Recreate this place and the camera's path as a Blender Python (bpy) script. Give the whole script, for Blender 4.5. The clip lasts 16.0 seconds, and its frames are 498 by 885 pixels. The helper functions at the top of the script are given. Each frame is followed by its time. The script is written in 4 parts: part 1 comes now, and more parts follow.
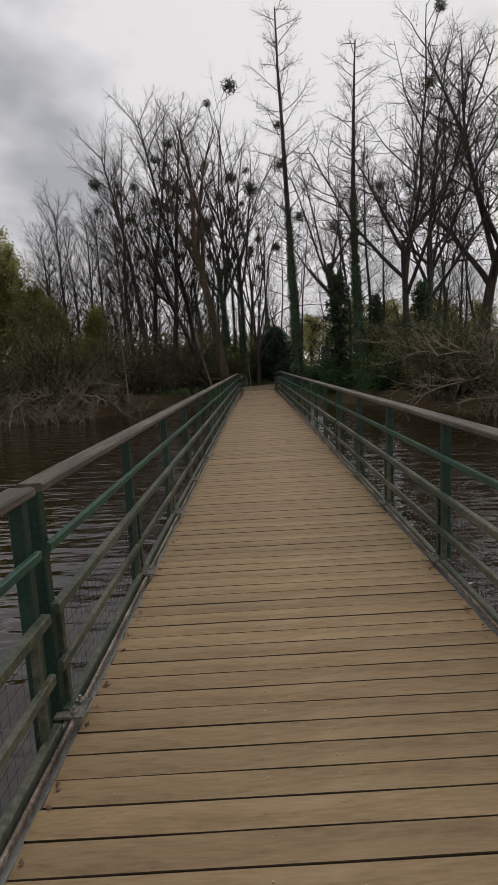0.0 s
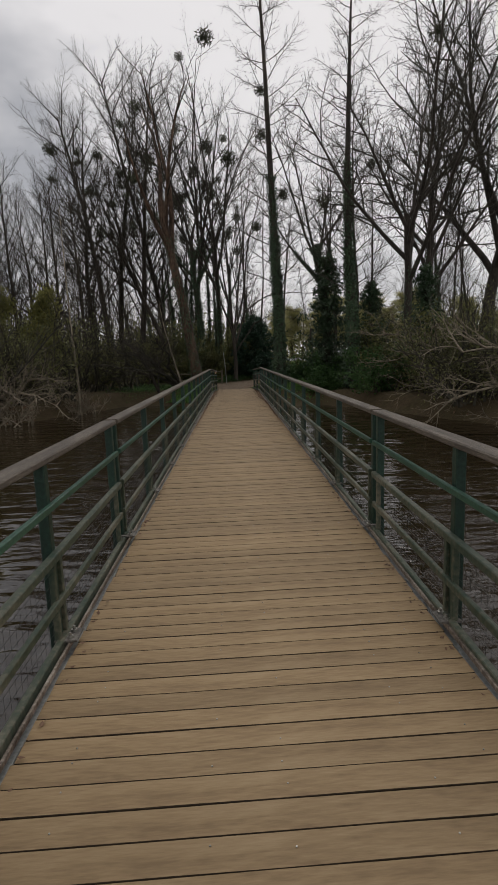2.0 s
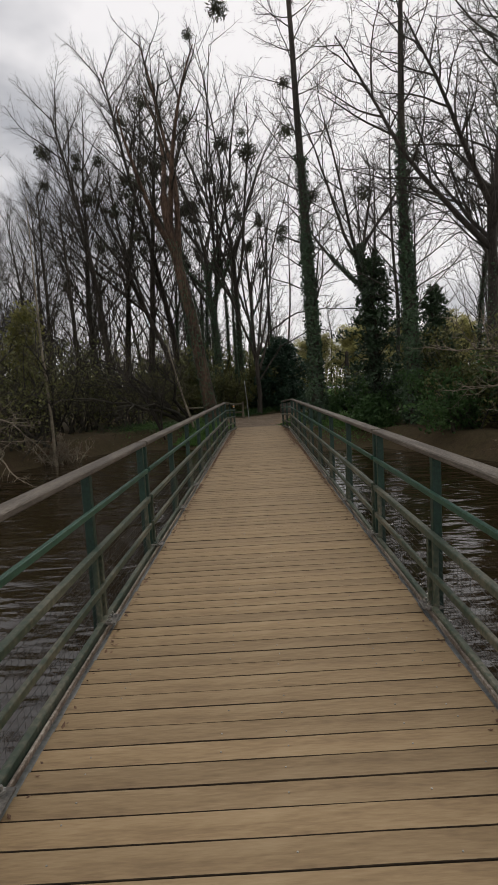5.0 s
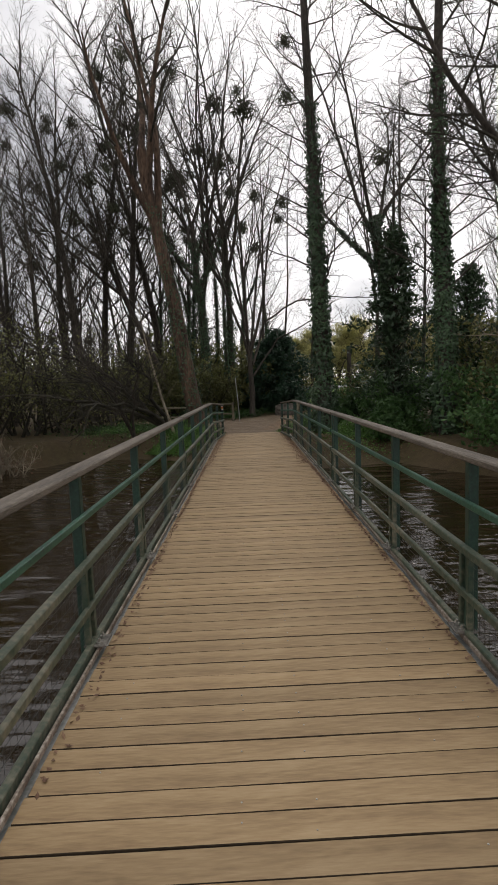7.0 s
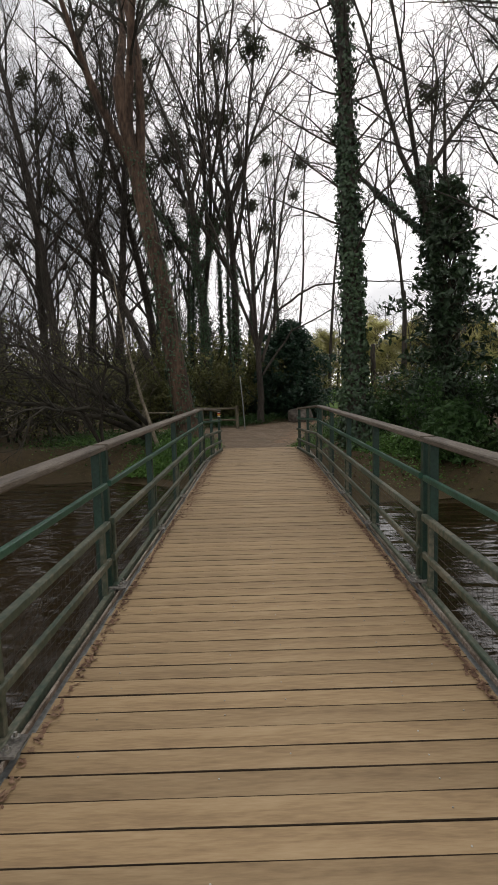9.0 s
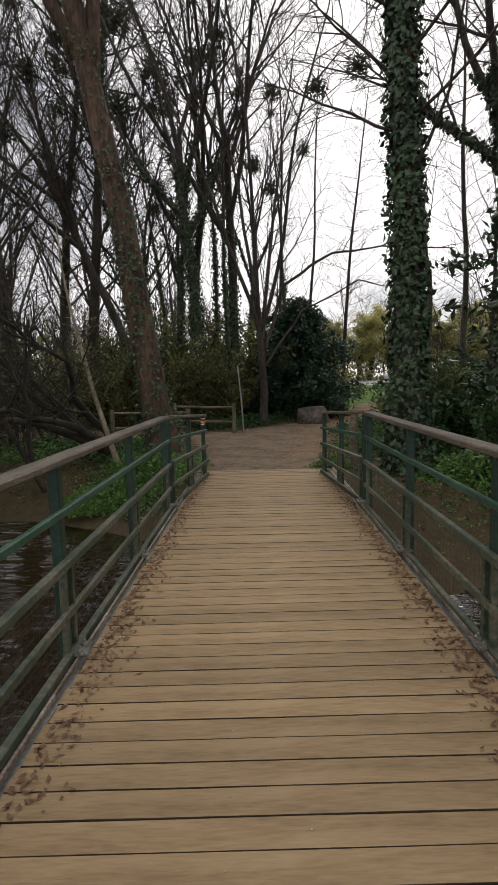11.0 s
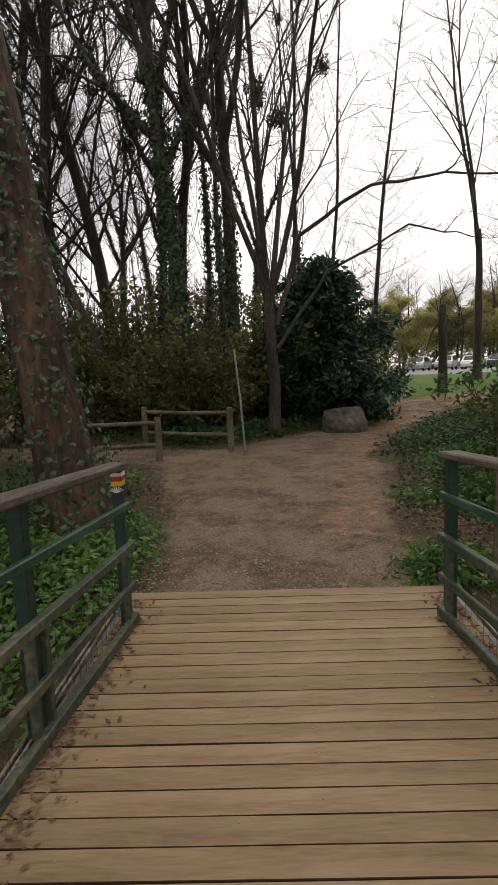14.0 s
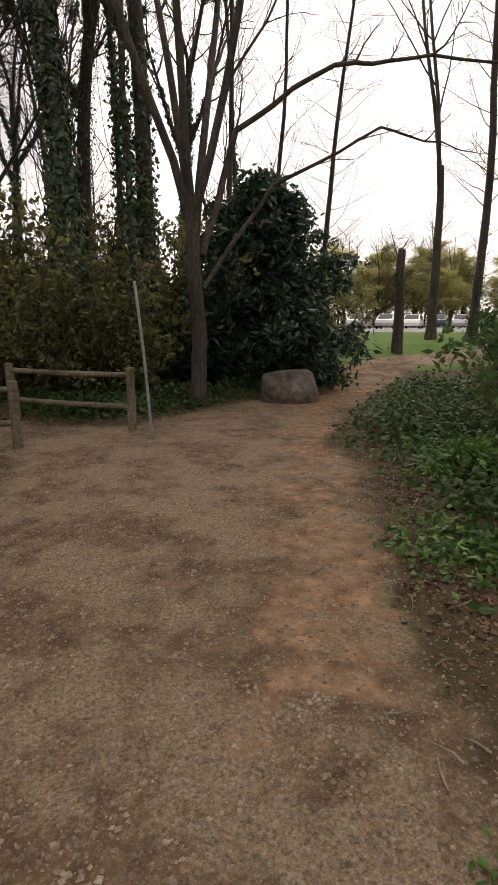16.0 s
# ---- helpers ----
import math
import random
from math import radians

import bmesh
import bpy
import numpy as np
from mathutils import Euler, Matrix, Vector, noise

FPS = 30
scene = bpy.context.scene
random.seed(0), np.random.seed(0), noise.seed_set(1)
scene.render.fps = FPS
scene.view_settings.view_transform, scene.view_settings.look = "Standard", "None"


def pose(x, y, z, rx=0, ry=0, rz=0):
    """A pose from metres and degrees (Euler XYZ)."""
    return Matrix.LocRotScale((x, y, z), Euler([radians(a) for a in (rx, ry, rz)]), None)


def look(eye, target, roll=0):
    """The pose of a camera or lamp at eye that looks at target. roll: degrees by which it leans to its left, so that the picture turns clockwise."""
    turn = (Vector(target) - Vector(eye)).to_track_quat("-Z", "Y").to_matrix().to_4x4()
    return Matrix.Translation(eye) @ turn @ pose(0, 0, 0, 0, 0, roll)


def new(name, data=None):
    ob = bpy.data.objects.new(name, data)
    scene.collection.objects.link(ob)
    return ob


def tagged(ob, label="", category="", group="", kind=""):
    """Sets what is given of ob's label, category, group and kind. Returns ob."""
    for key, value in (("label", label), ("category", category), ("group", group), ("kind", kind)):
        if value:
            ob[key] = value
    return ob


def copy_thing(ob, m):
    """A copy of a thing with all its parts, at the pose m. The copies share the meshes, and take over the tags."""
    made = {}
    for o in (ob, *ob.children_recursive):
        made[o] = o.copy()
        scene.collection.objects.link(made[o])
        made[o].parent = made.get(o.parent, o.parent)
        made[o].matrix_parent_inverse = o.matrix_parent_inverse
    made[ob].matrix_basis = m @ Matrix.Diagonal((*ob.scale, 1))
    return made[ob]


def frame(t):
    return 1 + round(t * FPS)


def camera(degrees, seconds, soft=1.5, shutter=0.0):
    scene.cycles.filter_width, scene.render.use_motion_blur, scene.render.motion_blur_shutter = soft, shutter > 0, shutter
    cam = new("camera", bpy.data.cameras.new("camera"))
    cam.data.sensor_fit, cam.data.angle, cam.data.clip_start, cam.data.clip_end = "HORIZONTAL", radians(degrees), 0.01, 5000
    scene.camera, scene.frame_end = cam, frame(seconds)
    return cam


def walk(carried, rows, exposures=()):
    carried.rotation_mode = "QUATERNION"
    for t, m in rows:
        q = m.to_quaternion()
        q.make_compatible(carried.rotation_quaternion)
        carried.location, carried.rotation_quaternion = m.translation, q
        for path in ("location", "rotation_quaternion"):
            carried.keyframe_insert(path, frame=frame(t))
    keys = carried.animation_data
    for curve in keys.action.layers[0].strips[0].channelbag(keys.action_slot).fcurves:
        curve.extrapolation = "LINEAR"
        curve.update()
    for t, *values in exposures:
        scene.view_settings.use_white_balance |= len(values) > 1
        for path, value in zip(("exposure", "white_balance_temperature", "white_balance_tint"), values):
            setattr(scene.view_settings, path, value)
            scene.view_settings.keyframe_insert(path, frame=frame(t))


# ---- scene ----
cam = camera(50.4, 16.0)
PATH = [
    (0, (0.049, 3.9, 1.549), (0.013, 5.878, 1.258), -3.0),
    (0.5, (0.049, 4.959, 1.566), (0.035, 6.936, 1.264), -2.7),
    (1, (0.079, 6.01, 1.581), (0.092, 7.985, 1.266), -3.4),
    (1.5, (0.122, 7.04, 1.584), (0.171, 9.015, 1.268), -2.1),
    (2, (0.158, 8.052, 1.598), (0.206, 10.026, 1.278), -2.1),
    (2.5, (0.176, 9.043, 1.603), (0.217, 11.024, 1.327), -2.0),
    (3, (0.192, 10.041, 1.576), (0.182, 12.029, 1.357), -2.2),
    (3.5, (0.215, 11.057, 1.553), (0.174, 13.046, 1.348), -2.2),
    (4, (0.263, 12.075, 1.557), (0.209, 14.064, 1.352), -2.4),
    (4.5, (0.277, 13.081, 1.586), (0.229, 15.07, 1.38), -3.2),
    (7, (0.105, 17.85, 1.55), (0.104, 19.839, 1.335), -2.1),
    (7.5, (0.117, 18.894, 1.551), (0.129, 20.882, 1.337), -1.8),
    (8, (0.142, 19.971, 1.542), (0.149, 21.96, 1.326), -1.9),
    (8.5, (0.18, 21.05, 1.506), (0.157, 23.039, 1.291), -1.3),
    (9, (0.209, 22.12, 1.475), (0.172, 24.109, 1.27), -1.6),
    (11.5, (0.159, 27.408, 1.487), (0.118, 29.394, 1.251), -1.4),
    (12, (0.175, 28.383, 1.504), (0.129, 30.368, 1.267), -1.9),
    (12.5, (0.184, 29.266, 1.522), (0.159, 31.251, 1.282), -1.7),
    (13, (0.185, 30.095, 1.512), (0.163, 32.081, 1.273), -0.5),
    (13.5, (0.184, 30.914, 1.502), (0.161, 32.896, 1.235), -1.9),
    (14, (0.158, 31.695, 1.453), (0.084, 33.678, 1.196), -2.3),
    (14.5, (0.124, 32.43, 1.397), (0.022, 34.405, 1.1), -2.8),
    (15, (0.131, 33.16, 1.391), (0.035, 35.119, 1.004), -3.3),
    (15.5, (0.234, 33.907, 1.388), (0.256, 35.862, 0.97), -2.9),
    (16, (0.417, 34.658, 1.367), (0.581, 36.604, 0.937), -0.2),
]
walk(cam, [(t, look(eye, target, roll)) for t, eye, target, roll in PATH],
     [(0, -0.46, 6600, 10), (3.5, -0.40, 6600, 10), (8, 0.16, 6650, 10), (12.5, 0.2, 6700, 12), (14.5, 0.3, 7050, 15), (16, 0.5, 7400, 16)])

# ---- world, sun and sky ----
SUN_EL, SUN_AZ = 42.0, 12.0
world = bpy.data.worlds.new("overcast")
scene.world = world
world.use_nodes = True
wn, wl = world.node_tree.nodes, world.node_tree.links
wn.clear()
w_out, w_bg, w_sky = wn.new("ShaderNodeOutputWorld"), wn.new("ShaderNodeBackground"), wn.new("ShaderNodeTexSky")
w_sky.sky_type, w_sky.sun_disc = "NISHITA", False
w_sky.sun_elevation, w_sky.sun_rotation = radians(SUN_EL), radians(SUN_AZ)
w_gain = wn.new("ShaderNodeVectorMath"); w_gain.operation = "SCALE"; w_gain.inputs["Scale"].default_value = 0.10
wl.new(w_sky.outputs[0], w_gain.inputs[0])
w_co = wn.new("ShaderNodeTexCoord")
w_map = wn.new("ShaderNodeMapping"); w_map.inputs["Scale"].default_value = (-1.0, 1.0, 1.9); w_map.inputs["Location"].default_value = (0.35, 0.1, 0.0)
wl.new(w_co.outputs["Generated"], w_map.inputs[0])
w_noise = wn.new("ShaderNodeTexNoise"); w_noise.inputs["Scale"].default_value = 2.1; w_noise.inputs["Detail"].default_value = 5.0; w_noise.inputs["Roughness"].default_value = 0.48
wl.new(w_map.outputs[0], w_noise.inputs["Vector"])
w_ramp = wn.new("ShaderNodeValToRGB")
w_ramp.color_ramp.elements[0].position, w_ramp.color_ramp.elements[0].color = 0.33, (0.56, 0.57, 0.61, 1)
w_ramp.color_ramp.elements[1].position, w_ramp.color_ramp.elements[1].color = 0.47, (1.12, 1.1, 1.12, 1)
wl.new(w_noise.outputs["Fac"], w_ramp.inputs[0])
w_mix = wn.new("ShaderNodeMix"); w_mix.data_type = "RGBA"; w_mix.inputs["Factor"].default_value = 0.93
# the cloud is brightest round the hidden sun
_az = radians(SUN_AZ)
SUN_DIR = (math.sin(_az) * math.cos(radians(SUN_EL)), math.cos(_az) * math.cos(radians(SUN_EL)), math.sin(radians(SUN_EL)))
w_dot = wn.new("ShaderNodeVectorMath"); w_dot.operation = "DOT_PRODUCT"; w_dot.inputs[1].default_value = SUN_DIR
wl.new(w_co.outputs["Generated"], w_dot.inputs[0])
w_glow = wn.new("ShaderNodeMapRange"); w_glow.interpolation_type = "SMOOTHSTEP"
w_glow.inputs["From Min"].default_value, w_glow.inputs["From Max"].default_value = 0.1, 1.0
w_glow.inputs["To Min"].default_value, w_glow.inputs["To Max"].default_value = 0.84, 0.98
wl.new(w_dot.outputs["Value"], w_glow.inputs["Value"])
w_lit = wn.new("ShaderNodeVectorMath"); w_lit.operation = "SCALE"
wl.new(w_ramp.outputs[0], w_lit.inputs[0]); wl.new(w_glow.outputs[0], w_lit.inputs["Scale"])
wl.new(w_gain.outputs[0], w_mix.inputs["A"]); wl.new(w_lit.outputs[0], w_mix.inputs["B"])
wl.new(w_mix.outputs["Result"], w_bg.inputs[0]); wl.new(w_bg.outputs[0], w_out.inputs[0])
w_bg.inputs["Strength"].default_value = 1.0

sun = new("sun", bpy.data.lights.new("sun", "SUN"))
sun.data.energy, sun.data.angle, sun.data.color = 0.6, radians(20), (1.0, 0.96, 0.9)
sun.matrix_world = look(tuple(60 * q for q in SUN_DIR), (0, 0, 0))


# ---- materials ----
def material(name, dark, mid, light, scale=3.0, fine=40.0, rough=0.8, bump=0.3, stretch=(1, 1, 1), metal=0.0, vary=0.0, spec=0.5, distance=0.01, space="Object", thin=0.0):
    """Three tones mixed by broad and fine noise, with fine relief; vary: tone per object or per island."""
    m = bpy.data.materials.new(name)
    m.use_nodes = True
    n, l = m.node_tree.nodes, m.node_tree.links
    b = n["Principled BSDF"]
    co, mp = n.new("ShaderNodeTexCoord"), n.new("ShaderNodeMapping")
    mp.inputs["Scale"].default_value = stretch
    l.new(co.outputs[space], mp.inputs[0])
    a, f = n.new("ShaderNodeTexNoise"), n.new("ShaderNodeTexNoise")
    a.inputs["Scale"].default_value, a.inputs["Detail"].default_value = scale, 4
    f.inputs["Scale"].default_value, f.inputs["Detail"].default_value = fine, 5
    l.new(mp.outputs[0], a.inputs["Vector"]); l.new(mp.outputs[0], f.inputs["Vector"])
    add = n.new("ShaderNodeMath"); add.operation = "ADD"
    half = n.new("ShaderNodeMath"); half.operation = "MULTIPLY"; half.inputs[1].default_value = 0.5
    l.new(a.outputs["Fac"], add.inputs[0]); l.new(f.outputs["Fac"], add.inputs[1]); l.new(add.outputs[0], half.inputs[0])
    ramp = n.new("ShaderNodeValToRGB")
    e = ramp.color_ramp.elements
    e[0].position, e[0].color = 0.36, (*dark, 1)
    e[1].position, e[1].color = 0.66, (*light, 1)
    k = e.new(0.5); k.color = (*mid, 1)
    l.new(half.outputs[0], ramp.inputs[0])
    colour = ramp.outputs[0]
    if vary:
        info, geo = n.new("ShaderNodeObjectInfo"), n.new("ShaderNodeNewGeometry")
        both = n.new("ShaderNodeMath"); both.operation = "ADD"
        l.new(info.outputs["Random"], both.inputs[0]); l.new(geo.outputs["Random Per Island"], both.inputs[1])
        rng_ = n.new("ShaderNodeMapRange")
        rng_.inputs["From Max"].default_value = 2.0
        rng_.inputs["To Min"].default_value, rng_.inputs["To Max"].default_value = 1 - vary, 1 + vary
        l.new(both.outputs[0], rng_.inputs["Value"])
        hsv = n.new("ShaderNodeHueSaturation")
        l.new(colour, hsv.inputs["Color"]); l.new(rng_.outputs[0], hsv.inputs["Value"])
        colour = hsv.outputs[0]
    l.new(colour, b.inputs["Base Color"])
    b.inputs["Roughness"].default_value, b.inputs["Metallic"].default_value = rough, metal
    b.inputs["Specular IOR Level"].default_value = spec
    if bump:
        bp = n.new("ShaderNodeBump"); bp.inputs["Strength"].default_value, bp.inputs["Distance"].default_value = bump, distance
        l.new(f.outputs["Fac"], bp.inputs["Height"]); l.new(bp.outputs[0], b.inputs["Normal"])
    if thin:
        tr, mx = n.new("ShaderNodeBsdfTranslucent"), n.new("ShaderNodeMixShader")
        l.new(colour, tr.inputs["Color"])
        mx.inputs[0].default_value = thin
        l.new(b.outputs[0], mx.inputs[1]); l.new(tr.outputs[0], mx.inputs[2])
        l.new(mx.outputs[0], n["Material Output"].inputs["Surface"])
    return m


M_PLANK = material("plank_wood", (0.206, 0.135, 0.067), (0.28, 0.191, 0.097), (0.345, 0.246, 0.134), 1.3, 14, 0.75, 0.5, (0.8, 6, 8), vary=0.26, distance=0.004)
M_STEEL = material("weathered_steel", (0.06, 0.06, 0.055), (0.14, 0.13, 0.115), (0.27, 0.25, 0.22), 4, 60, 0.6, 0.3, metal=0.35)
M_STRIP = material("worn_strip_steel", (0.08, 0.062, 0.048), (0.22, 0.18, 0.145), (0.46, 0.41, 0.35), 6, 50, 0.5, 0.3, metal=0.4)
M_GALV = material("galvanised_beam", (0.2, 0.21, 0.2), (0.3, 0.31, 0.3), (0.42, 0.43, 0.42), 2, 40, 0.5, 0.2, metal=0.4)
M_GREEN = material("dark_green_paint", (0.009, 0.036, 0.023), (0.018, 0.074, 0.045), (0.045, 0.115, 0.075), 3, 50, 0.5, 0.2)
M_POST = material("blackish_green_paint", (0.004, 0.016, 0.010), (0.008, 0.032, 0.020), (0.02, 0.058, 0.038), 3, 50, 0.5, 0.2)
# near-black brown: the shade of the gaps is put into the plank edge colour
M_PLANK_SIDE = material("gap_shaded_plank_edge", (0.025, 0.016, 0.008), (0.045, 0.03, 0.016), (0.07, 0.048, 0.026), 3, 30, 0.95, 0.2)
M_RAIL = material("weathered_green_rail", (0.015, 0.038, 0.023), (0.055, 0.068, 0.043), (0.16, 0.145, 0.102), 1.6, 30, 0.6, 0.25)
M_HAND = material("weathered_handrail_wood", (0.045, 0.036, 0.027), (0.095, 0.077, 0.058), (0.19, 0.16, 0.125), 3, 26, 0.75, 0.4, (8, 0.8, 8))
M_WIRE = material("grey_wire", (0.018, 0.022, 0.018), (0.035, 0.04, 0.035), (0.075, 0.075, 0.068), 5, 60, 0.6, 0.0, metal=0.4)
M_BOLT = material("bolt_steel", (0.2, 0.19, 0.17), (0.34, 0.33, 0.3), (0.5, 0.49, 0.46), 20, 90, 0.4, 0.1, metal=0.8)
M_BARK = material("grey_brown_bark", (0.02, 0.016, 0.012), (0.048, 0.039, 0.03), (0.10, 0.084, 0.068), 2.5, 22, 0.9, 0.9, (1, 1, 0.3), distance=0.03)
M_BARK_RED = material("red_brown_bark", (0.026, 0.016, 0.01), (0.075, 0.045, 0.028), (0.16, 0.102, 0.066), 2.5, 16, 0.9, 1.0, (1, 1, 0.3), distance=0.05)
M_TWIG = material("dark_twigs", (0.02, 0.018, 0.012), (0.04, 0.035, 0.024), (0.074, 0.064, 0.044), 1, 8, 0.9, 0.0, vary=0.25)
M_PALE = material("pale_branch", (0.11, 0.088, 0.06), (0.215, 0.178, 0.125), (0.36, 0.31, 0.23), 2, 20, 0.85, 0.3, vary=0.2)
M_IVY = material("ivy_leaf", (0.022, 0.052, 0.014), (0.048, 0.10, 0.03), (0.10, 0.17, 0.055), 1.3, 14, 0.55, 0.0, vary=0.4, thin=0.35, spec=0.3)
M_IVY_DARK = material("trunk_ivy_leaf", (0.014, 0.034, 0.013), (0.03, 0.064, 0.024), (0.064, 0.11, 0.045), 1.3, 14, 0.5, 0.0, vary=0.4)
M_LAUREL = material("evergreen_leaf", (0.013, 0.036, 0.019), (0.027, 0.066, 0.035), (0.055, 0.115, 0.066), 1.3, 14, 0.35, 0.0, vary=0.4, thin=0.35)
M_HERB = material("fresh_green_herb", (0.045, 0.105, 0.02), (0.09, 0.19, 0.038), (0.15, 0.27, 0.06), 1.3, 14, 0.5, 0.0, vary=0.35, thin=0.35)
M_OLIVE = material("olive_leaf", (0.06, 0.066, 0.02), (0.12, 0.126, 0.04), (0.22, 0.215, 0.08), 1.0, 10, 0.6, 0.0, vary=0.35, thin=0.35)
M_YELLOW = material("yellow_green_leaf", (0.28, 0.27, 0.08), (0.43, 0.41, 0.16), (0.58, 0.55, 0.27), 0.5, 6, 0.6, 0.0, vary=0.3, thin=0.5)
M_SPRING = material("dull_spring_leaf", (0.10, 0.10, 0.024), (0.175, 0.17, 0.045), (0.27, 0.26, 0.08), 0.6, 8, 0.6, 0.0, vary=0.3, thin=0.4)
M_DEAD = material("dead_leaf", (0.06, 0.03, 0.016), (0.13, 0.07, 0.04), (0.24, 0.15, 0.09), 1.3, 14, 0.8, 0.0, vary=0.4)
M_MISTLE = material("mistletoe_sprig", (0.03, 0.035, 0.015), (0.05, 0.055, 0.025), (0.08, 0.085, 0.04), 2, 14, 0.7, 0.0, vary=0.3)
M_STONE = material("mossy_boulder", (0.045, 0.038, 0.03), (0.10, 0.086, 0.07), (0.19, 0.165, 0.14), 2, 9, 0.9, 0.5, distance=0.03)
M_PEBBLE = material("gravel_stone", (0.13, 0.10, 0.07), (0.26, 0.205, 0.15), (0.46, 0.385, 0.30), 9, 60, 0.85, 0.1, vary=0.45)
M_FENCE = material("round_fence_wood", (0.06, 0.052, 0.034), (0.13, 0.112, 0.075), (0.22, 0.19, 0.13), 3, 24, 0.85, 0.4, (1, 1, 1))
M_GLASS = material("dark_car_glass", (0.01, 0.012, 0.014), (0.016, 0.018, 0.02), (0.025, 0.028, 0.03), 2, 9, 0.08, 0.0)
M_TYRE = material("tyre_rubber", (0.012, 0.012, 0.012), (0.018, 0.018, 0.018), (0.03, 0.03, 0.03), 5, 30, 0.8, 0.1)
M_CAR = [material("silver_car_paint", (0.42, 0.43, 0.45), (0.48, 0.49, 0.5), (0.54, 0.55, 0.56), 1, 6, 0.25, 0.0, metal=0.4),
         material("white_car_paint", (0.72, 0.72, 0.71), (0.78, 0.78, 0.77), (0.82, 0.82, 0.81), 1, 6, 0.25, 0.0),
         material("dark_blue_car_paint", (0.02, 0.03, 0.055), (0.03, 0.042, 0.075), (0.04, 0.055, 0.09), 1, 6, 0.25, 0.0)]
M_RED = material("red_marker_paint", (0.35, 0.02, 0.02), (0.45, 0.03, 0.03), (0.5, 0.05, 0.04), 8, 60, 0.6, 0.0)
M_YEL = material("yellow_marker_paint", (0.6, 0.38, 0.02), (0.7, 0.45, 0.03), (0.75, 0.5, 0.05), 8, 60, 0.6, 0.0)
M_WHITE = material("white_marker_paint", (0.6, 0.6, 0.57), (0.7, 0.7, 0.67), (0.78, 0.78, 0.75), 8, 60, 0.6, 0.0)
M_BLACK = material("black_marker_paint", (0.01, 0.01, 0.01), (0.015, 0.015, 0.015), (0.03, 0.03, 0.03), 8, 60, 0.6, 0.0)


def water_material():
    m = bpy.data.materials.new("brown_pond_water")
    m.use_nodes = True
    n, l = m.node_tree.nodes, m.node_tree.links
    b = n["Principled BSDF"]
    b.inputs["Roughness"].default_value, b.inputs["IOR"].default_value = 0.02, 1.42
    b.inputs["Specular IOR Level"].default_value = 0.9
    co, a, f = n.new("ShaderNodeTexCoord"), n.new("ShaderNodeTexNoise"), n.new("ShaderNodeTexNoise")
    mp = n.new("ShaderNodeMapping"); mp.inputs["Scale"].default_value = (0.55, 1.5, 1)
    l.new(co.outputs["Object"], mp.inputs[0])
    for k, s, d in ((a, 1.5, 2), (f, 5.0, 2)):
        k.inputs["Scale"].default_value, k.inputs["Detail"].default_value = s, d
        l.new(mp.outputs[0], k.inputs["Vector"])
    ramp = n.new("ShaderNodeValToRGB")
    ramp.color_ramp.elements[0].color, ramp.color_ramp.elements[1].color = (0.014, 0.009, 0.004, 1), (0.028, 0.018, 0.0075, 1)
    l.new(a.outputs["Fac"], ramp.inputs[0]); l.new(ramp.outputs[0], b.inputs["Base Color"])
    b1, b2 = n.new("ShaderNodeBump"), n.new("ShaderNodeBump")
    b1.inputs["Strength"].default_value, b1.inputs["Distance"].default_value = 0.5, 0.12
    b2.inputs["Strength"].default_value, b2.inputs["Distance"].default_value = 0.4, 0.03
    l.new(a.outputs["Fac"], b1.inputs["Height"]); l.new(f.outputs["Fac"], b2.inputs["Height"])
    l.new(b1.outputs[0], b2.inputs["Normal"]); l.new(b2.outputs[0], b.inputs["Normal"])
    return m


M_WATER = water_material()


